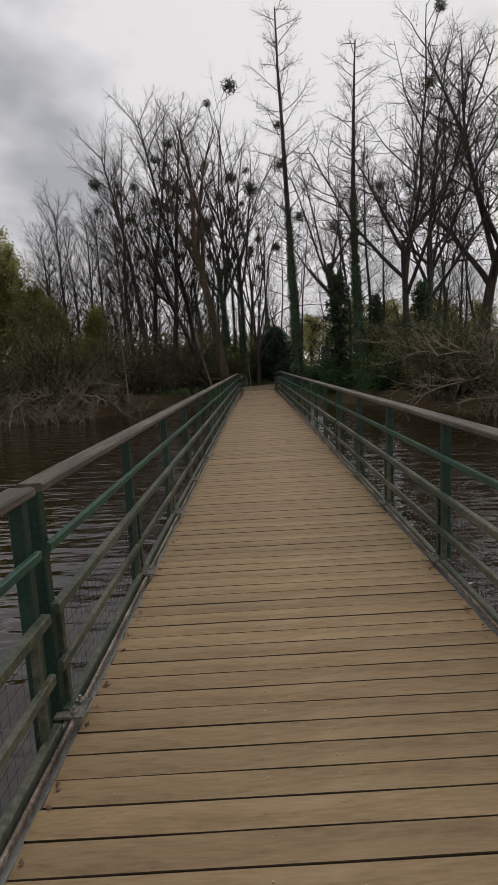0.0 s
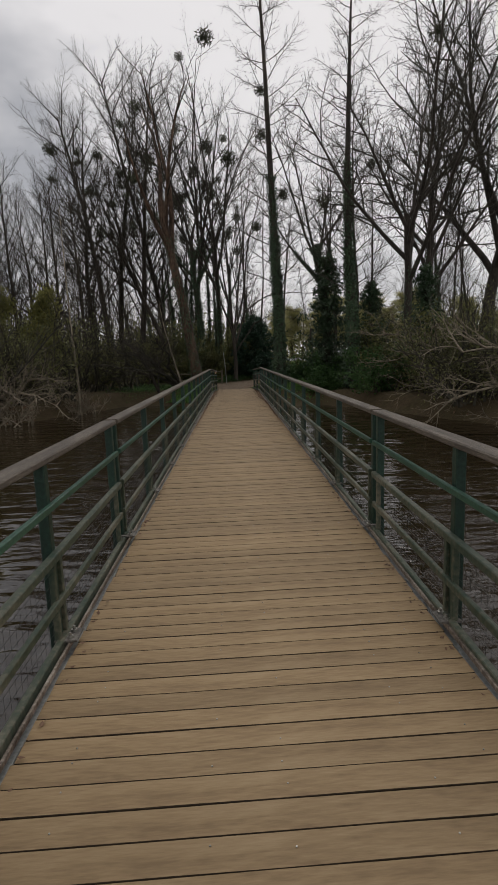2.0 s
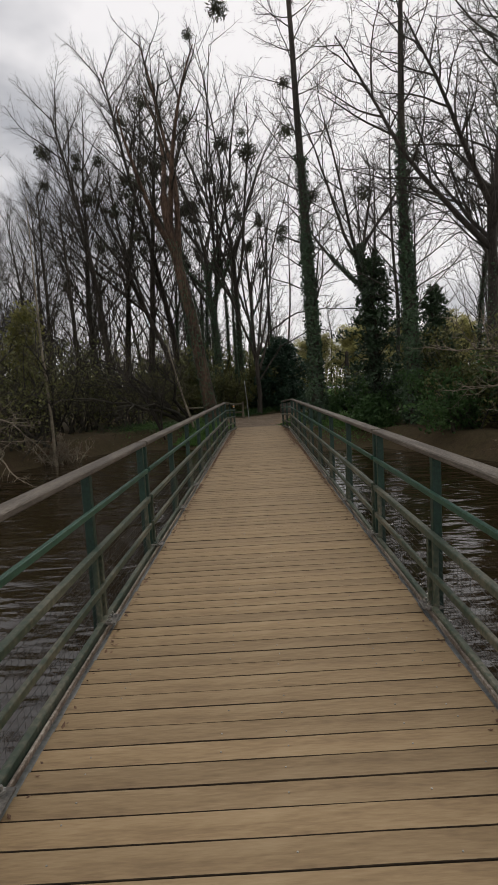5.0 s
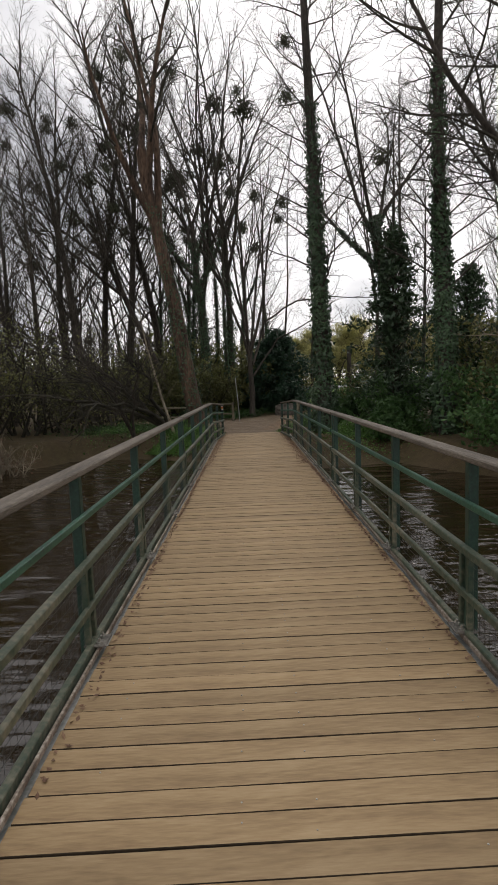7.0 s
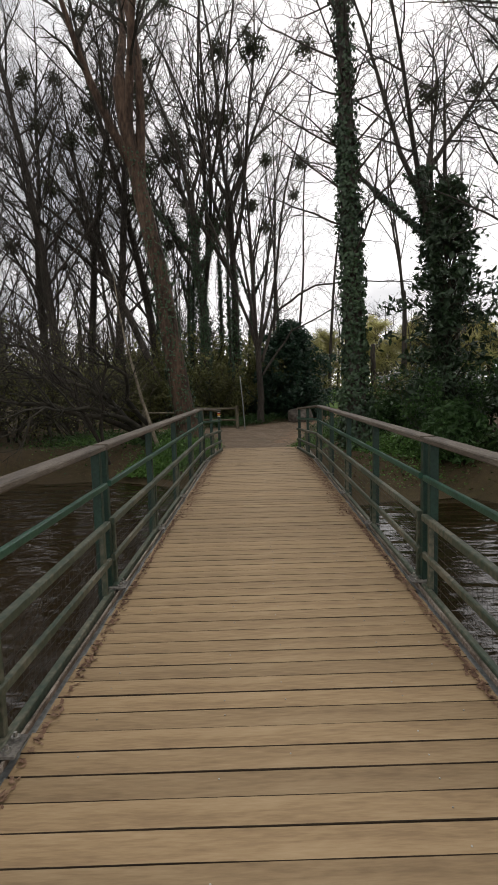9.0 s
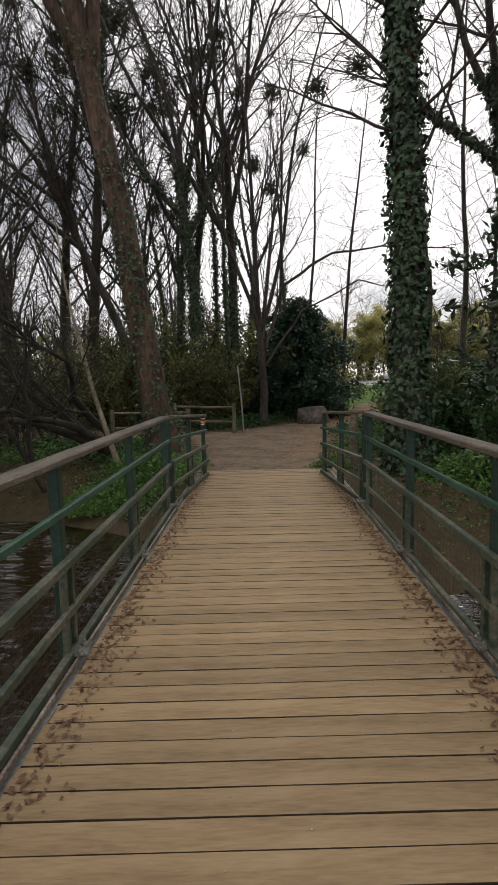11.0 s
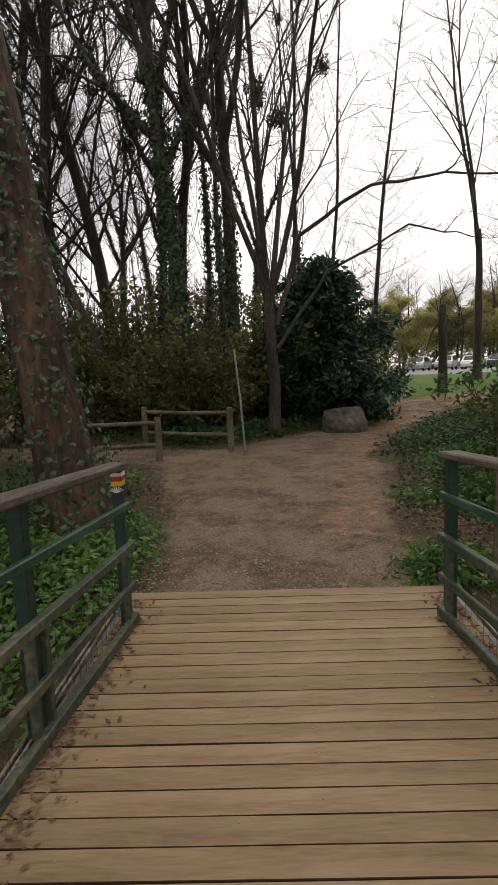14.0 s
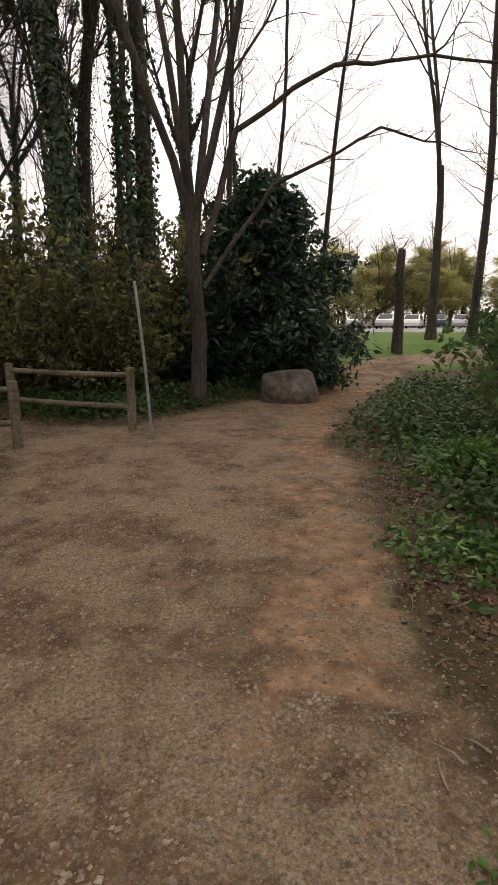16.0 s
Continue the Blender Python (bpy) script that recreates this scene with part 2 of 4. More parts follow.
def ground_material():
    """Leaf-littered earth, with the trodden gravel and red earth of the path, grass and asphalt by surface attributes."""
    m = bpy.data.materials.new("woodland_ground")
    m.use_nodes = True
    n, l = m.node_tree.nodes, m.node_tree.links
    b = n["Principled BSDF"]
    b.inputs["Roughness"].default_value = 0.95
    b.inputs["Specular IOR Level"].default_value = 0.2
    co = n.new("ShaderNodeTexCoord")

    def noise_at(scale, detail=5, rough=0.55):
        k = n.new("ShaderNodeTexNoise")
        k.inputs["Scale"].default_value, k.inputs["Detail"].default_value, k.inputs["Roughness"].default_value = scale, detail, rough
        l.new(co.outputs["Object"], k.inputs["Vector"])
        return k.outputs["Fac"]

    def ramp(source, stops):
        r = n.new("ShaderNodeValToRGB")
        e = r.color_ramp.elements
        e[0].position, e[0].color = stops[0][0], (*stops[0][1], 1)
        e[1].position, e[1].color = stops[-1][0], (*stops[-1][1], 1)
        for p, c in stops[1:-1]:
            e.new(p).color = (*c, 1)
        l.new(source, r.inputs[0])
        return r.outputs[0]

    def mix(fac, x, y):
        k = n.new("ShaderNodeMix"); k.data_type = "RGBA"
        l.new(fac, k.inputs["Factor"]); l.new(x, k.inputs["A"]); l.new(y, k.inputs["B"])
        return k.outputs["Result"]

    def mask(name, scale, amount):
        at = n.new("ShaderNodeAttribute"); at.attribute_name = name
        s = n.new("ShaderNodeMath"); s.operation = "MULTIPLY_ADD"
        l.new(noise_at(scale, 6, 0.65), s.inputs[0]); s.inputs[1].default_value = amount
        l.new(at.outputs["Fac"], s.inputs[2])
        k = n.new("ShaderNodeMapRange"); k.interpolation_type = "SMOOTHSTEP"
        k.inputs["From Min"].default_value, k.inputs["From Max"].default_value = 0.42 + amount / 2, 0.62 + amount / 2
        l.new(s.outputs[0], k.inputs["Value"])
        return k.outputs[0]

    fine, mid, broad = noise_at(70, 7, 0.8), noise_at(7, 7, 0.68), noise_at(1.1, 4)
    litter = mix(broad, ramp(fine, ((0.35, (0.04, 0.028, 0.016)), (0.5, (0.085, 0.055, 0.035)), (0.68, (0.19, 0.13, 0.085)))),
                 ramp(mid, ((0.35, (0.03, 0.03, 0.012)), (0.65, (0.085, 0.075, 0.03)))))
    gravel = ramp(fine, ((0.34, (0.07, 0.05, 0.032)), (0.5, (0.235, 0.168, 0.107)), (0.66, (0.44, 0.355, 0.255))))
    dirt = mix(mid, ramp(mid, ((0.36, (0.05, 0.032, 0.018)), (0.5, (0.125, 0.08, 0.045)), (0.62, (0.29, 0.19, 0.115)))), ramp(fine, ((0.36, (0.05, 0.034, 0.02)), (0.52, (0.15, 0.105, 0.066)), (0.68, (0.36, 0.28, 0.2)))))
    red = ramp(mid, ((0.36, (0.15, 0.085, 0.046)), (0.5, (0.25, 0.15, 0.085)), (0.64, (0.40, 0.25, 0.15))))
    patch = n.new("ShaderNodeMapRange"); patch.inputs["From Min"].default_value, patch.inputs["From Max"].default_value = 0.45, 0.55
    l.new(noise_at(1.3, 6, 0.65), patch.inputs["Value"])
    track = mix(patch.outputs[0], gravel, dirt)
    track = mix(mask("red", 2.2, 1.1), track, red)
    grass = ramp(noise_at(30, 5, 0.7), ((0.3, (0.035, 0.075, 0.012)), (0.7, (0.13, 0.22, 0.04))))
    tar = ramp(fine, ((0.3, (0.2, 0.205, 0.21)), (0.7, (0.32, 0.325, 0.33))))
    colour = mix(mask("grass", 2.0, 0.6), litter, grass)
    colour = mix(mask("path", 2.6, 0.75), colour, track)
    colour = mix(mask("tar", 1.0, 0.1), colour, tar)
    l.new(colour, b.inputs["Base Color"])
    bp = n.new("ShaderNodeBump"); bp.inputs["Strength"].default_value, bp.inputs["Distance"].default_value = 0.6, 0.015
    l.new(fine, bp.inputs["Height"]); l.new(bp.outputs[0], b.inputs["Normal"])
    return m


M_GROUND = ground_material()


# ---- mesh helpers ----
class Geo:
    """Collects vertices and faces of one mesh."""

    def __init__(self):
        self.v, self.f = [], []

    def tube(self, pts, radii, sides=6, close=False):
        base = len(self.v)
        side = None
        for i, p in enumerate(pts):
            d = (pts[min(i + 1, len(pts) - 1)] - pts[max(i - 1, 0)]).normalized()
            if side is None:
                side = d.orthogonal().normalized()
            side = (side - d * side.dot(d)).normalized()
            up = d.cross(side)
            r = radii[i]
            for k in range(sides):
                a = 2 * math.pi * k / sides
                self.v.append(p + side * (r * math.cos(a)) + up * (r * math.sin(a)))
        for i in range(len(pts) - 1):
            for k in range(sides):
                a, b = base + i * sides + k, base + i * sides + (k + 1) % sides
                self.f.append((a, b, b + sides, a + sides))
        if close:
            self.f.append(tuple(base + k for k in reversed(range(sides))))
            e = base + (len(pts) - 1) * sides
            self.f.append(tuple(e + k for k in range(sides)))

    def box(self, c, s, m=None, bevel=0.0):
        """A box about c with edges s, its long edges chamfered by bevel."""
        x, y, z = (q / 2 for q in s)
        base = len(self.v)
        if bevel:
            ring = [(x - bevel, -z), (x, -z + bevel), (x, z - bevel), (x - bevel, z), (bevel - x, z), (-x, z - bevel), (-x, bevel - z), (bevel - x, -z)]
            co = [Vector((a, sgn * y, b)) for sgn in (-1, 1) for a, b in ring]
            fs = [(k, (k + 1) % 8, 8 + (k + 1) % 8, 8 + k) for k in range(8)] + [tuple(reversed(range(8))), tuple(range(8, 16))]
        else:
            co = [Vector((a * x, b * y, e * z)) for e in (-1, 1) for b in (-1, 1) for a in (-1, 1)]
            fs = [(0, 2, 3, 1), (4, 5, 7, 6), (0, 1, 5, 4), (2, 6, 7, 3), (0, 4, 6, 2), (1, 3, 7, 5)]
        for p in co:
            self.v.append((m @ p if m else p) + Vector(c))
        self.f += [tuple(base + k for k in f) for f in fs]

    def mesh(self, name, mat, smooth=False):
        me = bpy.data.meshes.new(name)
        me.from_pydata([tuple(p) for p in self.v], [], self.f)
        me.materials.append(mat)
        if smooth:
            me.polygons.foreach_set("use_smooth", [True] * len(me.polygons))
        me.update()
        return me


def part(name, geo, mat, parent=None, label="", smooth=False):
    ob = new(name, geo.mesh(name, mat, smooth) if isinstance(geo, Geo) else geo)
    if parent:
        ob.parent = parent
    return tagged(ob, label)


def thing(name, label, category, group="", kind="", at=(0, 0, 0)):
    ob = new(name)
    ob.empty_display_size = 0.1
    ob.location = at
    return tagged(ob, label, category, group, kind)


def leaf_mesh(name, centres, size, mat, rng, facing=None, long=1.5, droop=0.0):
    """Many small rhombic, slightly folded leaves about the given centres."""
    c = np.asarray(centres, float)
    k = len(c)
    nrm = rng.normal(size=(k, 3))
    if facing is not None:
        nrm = nrm * 0.6 + np.asarray(facing, float)
    nrm[:, 2] += droop
    nrm /= np.linalg.norm(nrm, axis=1)[:, None]
    u = np.cross(nrm, rng.normal(size=(k, 3)))
    u /= np.linalg.norm(u, axis=1)[:, None] + 1e-9
    v = np.cross(nrm, u)
    s = (size * rng.uniform(0.6, 1.35, k))[:, None]
    a, b = u * s * 0.5 * long, v * s * 0.42
    pts = np.stack([c - a, c + b - nrm * s * 0.12 + a * 0.1, c + a, c - b - nrm * s * 0.12 + a * 0.1], 1).reshape(-1, 3)
    i = np.arange(k)[:, None] * 4
    faces = np.concatenate([i + np.array([0, 1, 2]), i + np.array([0, 2, 3])], 1).reshape(-1, 3)
    me = bpy.data.meshes.new(name)
    me.from_pydata(pts.tolist(), [], faces.tolist())
    me.materials.append(mat)
    return me


# ---- ground ----
def smooth(a, b, x):
    t = np.clip((x - a) / (b - a), 0, 1)
    return t * t * (3 - 2 * t)


SHORE_X = [-60, -14, -8.5, -7, -5.5, -3, -1, 1.5, 4, 5.5, 7, 9, 14, 60]
SHORE_Y = [26, 27, 28, 31.5, 34.5, 34.3, 33.2, 31.5, 31.8, 29.3, 25.5, 20.5, 16, 2]
PATHS = [((0.25, 34.2, 0.75), (0.25, 37.0, 1.15)), ((0.25, 37.0, 1.15), (0.22, 40.0, 1.8)), ((0.22, 40.0, 1.8), (0.3, 41.2, 1.5)), ((0.3, 41.2, 1.5), (2.6, 44.6, 0.9)),
         ((2.6, 44.6, 0.9), (5.4, 49.3, 0.95)), ((5.4, 49.3, 0.95), (9.5, 51.2, 1.1)), ((9.5, 51.2, 1.1), (16, 51.5, 1.2)), ((-0.6, 41.0, 1.2), (-2.4, 41.8, 0.7)), ((-2.4, 41.8, 0.7), (-7, 43, 0.9)), ((-7, 43, 0.9), (-13, 62, 1.0))]


def path_field(x, y):
    """Metres inside the trodden path (negative outside)."""
    best = np.full(np.shape(x), -99.0)
    for (x0, y0, r0), (x1, y1, r1) in PATHS:
        dx, dy = x1 - x0, y1 - y0
        t = np.clip(((x - x0) * dx + (y - y0) * dy) / (dx * dx + dy * dy), 0, 1)
        best = np.maximum(best, r0 + (r1 - r0) * t - np.hypot(x - x0 - dx * t, y - y0 - dy * t))
    return best


def wave(x, y):
    return np.sin(x * 1.7 + 0.6 * np.sin(y * 1.3)) * np.sin(y * 1.45 + 0.8) * 0.5 + 0.3 * np.sin(x * 4.1 + y * 2.3) * np.sin(y * 3.7 - x)


def height(x, y):
    x, y = np.asarray(x, float), np.asarray(y, float)
    inland = y - np.interp(x, SHORE_X, SHORE_Y) + 0.35 * wave(x * 0.7, y * 0.7)
    behind = -48 - y
    inland = np.maximum(inland, behind)
    land = -0.66 + 0.62 * smooth(0, 2.4, inland) + 0.10 * smooth(2, 12, inland)
    land = land - 1.0 * smooth(0.0, -3.0, inland)
    rise = 0.98 * smooth(42, 60, y) * smooth(-6, 2, x) + 0.5 * smooth(42, 75, y) * (1 - smooth(-6, 2, x))
    p = smooth(-0.9, 0.1, path_field(x, y))
    flat = np.where(y < 60, -0.035, -0.02)
    bump_ = 0.09 * wave(x, y) * smooth(0, 3, inland)
    return (land + bump_) * (1 - p) + flat * p + rise


def axis(lo, a, b, hi, step):
    inner = np.arange(a, b + step / 2, step)
    def out(start, end):
        r, s, p = [], step, start
        sign = 1 if end > start else -1
        while abs(p - start) < abs(end - start):
            s *= 1.18
            p += sign * s
            r.append(p)
        return r
    return np.array(sorted(out(a, lo)) + list(inner) + out(b, hi))


def build_ground():
    xs, ys = axis(-900, -7, 8, 900, 0.13), axis(-900, 30, 52, 900, 0.13)
    gx, gy = np.meshgrid(xs, ys)
    gz = height(gx, gy)
    pts = np.stack([gx, gy, gz], -1).reshape(-1, 3)
    w, h = len(xs), len(ys)
    i = (np.arange(h - 1)[:, None] * w + np.arange(w - 1)[None]).reshape(-1, 1)
    faces = i + np.array([0, 1, w + 1, w])
    me = bpy.data.meshes.new("ground")
    me.from_pydata(pts.tolist(), [], faces.tolist())
    me.materials.append(M_GROUND)
    me.polygons.foreach_set("use_smooth", [True] * len(me.polygons))
    pf = path_field(gx, gy).reshape(-1)
    x, y = pts[:, 0], pts[:, 1]
    tar = smooth(60, 61, y) * smooth(112, 110, y) * smooth(-2, 2, x)
    grass = smooth(46.5, 49, y) * smooth(2.0, 3.5, x) * smooth(140, 110, y) + 0.55 * np.exp(-((x - 2.6) ** 2 + (y - 38) ** 2) / 3) + 0.55 * np.exp(-((x + 1.9) ** 2 + (y - 36.8) ** 2) / 2.5) + 0.45 * np.exp(-((x + 5) ** 2 + (y - 39) ** 2) / 8)
    red = np.exp(-((x - 1.2 - 0.2 * (y - 38)) ** 2) / 0.8) * smooth(34, 37, y) * 0.55 + smooth(43, 45, y) * 0.35
    for key, val in (("path", 0.5 + pf * 0.9), ("tar", tar), ("grass", grass), ("red", red)):
        at = me.attributes.new(key, "FLOAT", "POINT")
        at.data.foreach_set("value", np.clip(val, 0, 1).astype(np.float32))
    tagged(new("ground", me), "leaf-littered woodland earth with a trodden gravel path", "ground", kind="structure")


build_ground()

wx, wy = np.linspace(-220, 220, 23), np.linspace(-60, 60, 13)
wg = Geo()
wg.v = [Vector((a, b, -0.66)) for b in wy for a in wx]
wg.f = [(j * 23 + i, j * 23 + i + 1, (j + 1) * 23 + i + 1, (j + 1) * 23 + i) for j in range(12) for i in range(22)]
tagged(part("water", wg, M_WATER, smooth=True), "still brown pond water with light ripples", "water", kind="structure")


# ---- footbridge ----
X_L, X_R = -0.80, 1.30
JOINTS = [6.1 + 6.6 * k for k in range(-2, 5)]
DECK_END = 35.19


def side_x(side, y):
    """Post line; the last short stretch draws in towards the path."""
    t = max(0.0, (y - 32.6) / 2.1)
    return (-0.92 + 0.20 * t) if side < 0 else (1.40 - 0.22 * t)


def rail_geo(geo, a, b, w, h, bevel=0.006):
    d = b - a
    m = d.to_track_quat("Y", "Z").to_matrix().to_4x4()
    geo.box((a + b) / 2, (w, d.length, h), m, bevel)


def railing(side, y0, y1, posts, drop=0.0):
    word = "low end" if drop else "long"
    g = thing("railing", "dark green steel and weathered timber footbridge railing, %s section" % word, "railing", "railings of the footbridge", at=(side_x(side, y0), y0, 0))
    o = Vector(g.location)

    def pt(y, z, off=0.0):
        t = (y - y0) / (y1 - y0)
        return Vector((side_x(side, y) + off, y, z - drop * t * z)) - o

    for y in posts:
        p = Geo()
        rail_geo(p, pt(y, -0.14, -0.0), pt(y, 1.065), 0.06, 0.06, 0.006)
        part("post", p, M_POST, g)
    top = Geo(); rail_geo(top, pt(y0 + 0.01, 1.085), pt(y1 - 0.01, 1.085), 0.115, 0.04, 0.008)
    part("handrail", top, M_HAND, g, "weathered brown timber handrail")
    for z, w, h in ((0.82, 0.03, 0.042), (0.54, 0.045, 0.05), (0.27, 0.03, 0.05), (0.035, 0.04, 0.06)):
        r = Geo(); rail_geo(r, pt(y0 + 0.02, z, -side * 0.045), pt(y1 - 0.02, z, -side * 0.045), w, h)
        part("rail", r, M_GREEN if z > 0.7 else M_RAIL, g)
    for i in range(len(posts) - 1):
        a, b = posts[i] + 0.035, posts[i + 1] - 0.035
        for y in (a + 0.02, b - 0.02):
            f = Geo()
            rail_geo(f, pt(y, 0.06, -side * 0.03), pt(y, 0.52, -side * 0.03), 0.035, 0.035, 0.004)
            part("panel_stile", f, M_RAIL, g)
        wire = Geo()
        k = int((b - a) / 0.062)
        for j in range(1, k):
            y = a + (b - a) * j / k
            wire.tube([pt(y, 0.05, -side * 0.02), pt(y, 0.53, -side * 0.02)], [0.001] * 2, 3)
        for z in (0.11, 0.17, 0.32, 0.385, 0.45):
            wire.tube([pt(a, z, -side * 0.02), pt(b, z, -side * 0.02)], [0.0014] * 2, 3)
        part("wire_mesh", wire, M_WIRE, g, "grey welded wire mesh infill")
    return g


for side in (-1, 1):
    for j in JOINTS[:-1]:
        railing(side, j - 0.055, j + 6.49, [j - 0.01 + 1.61 * k for k in range(5)])
    railing(side, 32.55, 34.72, [32.6, 33.65, 34.67], 0.12)


def footbridge_frame():
    b = thing("bridge_frame", "grey steel girders and edge strips carrying the footbridge deck", "bridge", at=(0.25, -7, -0.1))
    o = Vector(b.location)
    for x in (X_L - 0.03, X_R + 0.03):
        sgn = -1 if x < 0 else 1
        for off, w, z in ((0.0, 0.016, 0.026), (0.035, 0.016, 0.018)):
            s = Geo()
            s.box(Vector((x + sgn * off, 13.9, z)) - o, (w, 42.3, 0.03), None, 0.003)
            part("edge_strip", s, M_STRIP, b, "worn steel edge strip")
        gd = Geo()
        gd.box(Vector((x + sgn * 0.02, 13.9, -0.03)) - o, (0.07, 42.3, 0.018))
        gd.box(Vector((x + sgn * 0.02, 13.9, -0.2)) - o, (0.02, 42.3, 0.32))
        gd.box(Vector((x + sgn * 0.02, 13.9, -0.37)) - o, (0.17, 42.3, 0.018))
        part("girder", gd, M_GALV, b, "galvanised grey edge girder")
    for y in np.arange(-6.5, 35, 1.65):
        c = Geo(); c.box(Vector((0.25, y, -0.14)) - o, (2.0, 0.08, 0.14))
        part("crossbeam", c, M_STEEL, b)
    for j in JOINTS:
        for x in (-0.75, 1.25):
            p = Geo(); p.tube([Vector((x, j, -1.9)) - o, Vector((x, j, -0.38)) - o], [0.11, 0.11], 12, True)
            part("pile", p, M_GALV, b, "grey round pile", True)
    # base plates with bolts at each post
    bolt = Geo(); bolt.tube([Vector((0, 0, 0)), Vector((0, 0, 0.012))], [0.02, 0.02], 6, True); bolt.tube([Vector((0, 0, 0.012)), Vector((0, 0, 0.03))], [0.009, 0.008], 6, True)
    bolt_me = bolt.mesh("bolt", M_BOLT)
    plate = Geo(); plate.box((0, 0, 0), (0.13, 0.14, 0.012), None, 0.003)
    plate_me = plate.mesh("base_plate", M_STEEL)
    for side in (-1, 1):
        for j in JOINTS:
            for k in range(4):
                y = j - 0.01 + 1.61 * k
                if y > 34:
                    continue
                pl = part("base_plate", plate_me, None, b)
                pl.location = Vector(((X_L - 0.05) if side < 0 else (X_R + 0.05), y, 0.05)) - o
                for dy in (-0.04, 0.04):
                    q = part("bolt", bolt_me, None, pl)
                    q.location = (-side * 0.02, dy, 0.006)


footbridge_frame()


def plank_deck():
    deck = thing("deck", "weathered tan timber plank bridge deck", "deck", kind="structure", at=(0.25, 14, -0.02))
    o = Vector(deck.location)
    rng = random.Random(5)
    protos = []
    for k in range(8):
        g = Geo()
        n = 7
        half = 1.055
        for i in range(n):
            x = -half + 2 * half * i / (n - 1)
            w = 0.0642 + rng.uniform(-0.0013, 0.0009)
            w2 = 0.0642 + rng.uniform(-0.0013, 0.0009)
            dz = rng.uniform(-0.0012, 0.0012)
            for yy, zz in ((-w, -0.07), (-w, 0.0 + dz), (-w + 0.0014, 0.004 + dz), (w2 - 0.0014, 0.004 + dz), (w2, dz), (w2, -0.07)):
                g.v.append(Vector((x, yy, zz)))
        for i in range(n - 1):
            for j in range(5):
                a = i * 6 + j
                g.f.append((a, a + 6, a + 7, a + 1))
        g.f.append(tuple(range(6))); g.f.append(tuple((n - 1) * 6 + q for q in reversed(range(6))))
        me = g.mesh("plank", M_PLANK)
        # sides, chamfers and ends take the dark tone painted as gap shade
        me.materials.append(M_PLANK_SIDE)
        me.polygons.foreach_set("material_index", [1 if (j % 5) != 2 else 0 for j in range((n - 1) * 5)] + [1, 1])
        protos.append(me)
    y, count = -5.0, 0
    ys = []
    while y < 32.55:
        ys.append((y, 1.0)); y += 0.1335
    while y < DECK_END - 0.05:
        ys.append((y, 0.86)); y += 0.115
    for k, (y, s) in enumerate(ys):
        ob = part("plank", protos[rng.randrange(8)], None, deck)
        ob.location = Vector((0.25 + rng.uniform(-0.006, 0.006), y, -0.004 + rng.uniform(-0.0015, 0.0015))) - o
        skew = 0.024 if y < 31 else 0.024 * (DECK_END - y) / 4.1
        ob.rotation_euler = (0, 0, skew + rng.uniform(-0.001, 0.001) + (math.pi if rng.random() < 0.5 else 0))
        ob.scale = (1, s, 1)
    # rows of pale screw heads
    nails = Geo()
    for y, s in ys:
        for x in (-0.55, 0.02, 0.3, 0.85, 1.1):
            if rng.random() < 0.55:
                c = Vector((x + rng.uniform(-0.012, 0.012), y + rng.uniform(-0.03, 0.03), 0.0005)) - o
                nails.tube([c, c + Vector((0, 0, 0.0025))], [0.0042, 0.0035], 6, True)
    part("screw_heads", nails, M_BOLT, deck, "pale screw heads in the planks")["kind"] = "stuff"


plank_deck()


# ---- trees ----
def grow(outs, p, d, length, r, lev, rng, sp, nodes):
    n = sp["segs"][lev]
    pts, radii = [p.copy()], [r]
    wob, trop = sp["wob"][lev], sp["trop"][lev]
    tip = sp["tip"][lev]
    for i in range(n):
        d = (d + Vector((rng.gauss(0, wob), rng.gauss(0, wob), rng.gauss(0, wob) + trop))).normalized()
        p = p + d * (length / n)
        pts.append(p.copy())
        radii.append(r * (1 - (1 - tip) * (i + 1) / n))
    if lev == 0:
        radii[0] *= 1.35
    outs[min(lev, len(outs) - 1)].tube(pts, radii, sp["sides"][lev])
    nodes[lev].append((pts, radii))
    if lev + 1 >= len(sp["segs"]):
        return
    kids, lo = sp["kids"][lev], sp["lo"][lev]
    az = rng.uniform(0, 6.28)
    for k in range(kids):
        t = lo + (1 - lo) * (k + rng.random()) / kids
        f = t * n
        i = min(int(f), n - 1)
        q = pts[i].lerp(pts[i + 1], f - i)
        along = (pts[i + 1] - pts[i]).normalized()
        az += 2.4 + rng.uniform(-0.5, 0.5)
        s = along.orthogonal().normalized()
        s.rotate(Matrix.Rotation(az, 3, along))
        ang = radians(sp["ang"][lev] + rng.uniform(-12, 12))
        cd = along * math.cos(ang) + s * math.sin(ang)
        taper = 1 - sp["shape"][lev] * (t - lo) / (1 - lo + 1e-6)
        grow(outs, q, cd, length * sp["ratio"][lev] * taper * rng.uniform(0.7, 1.2), min(radii[i] * 0.75, r * sp["rr"][lev] * (0.5 + 0.5 * taper)), lev + 1, rng, sp, nodes)


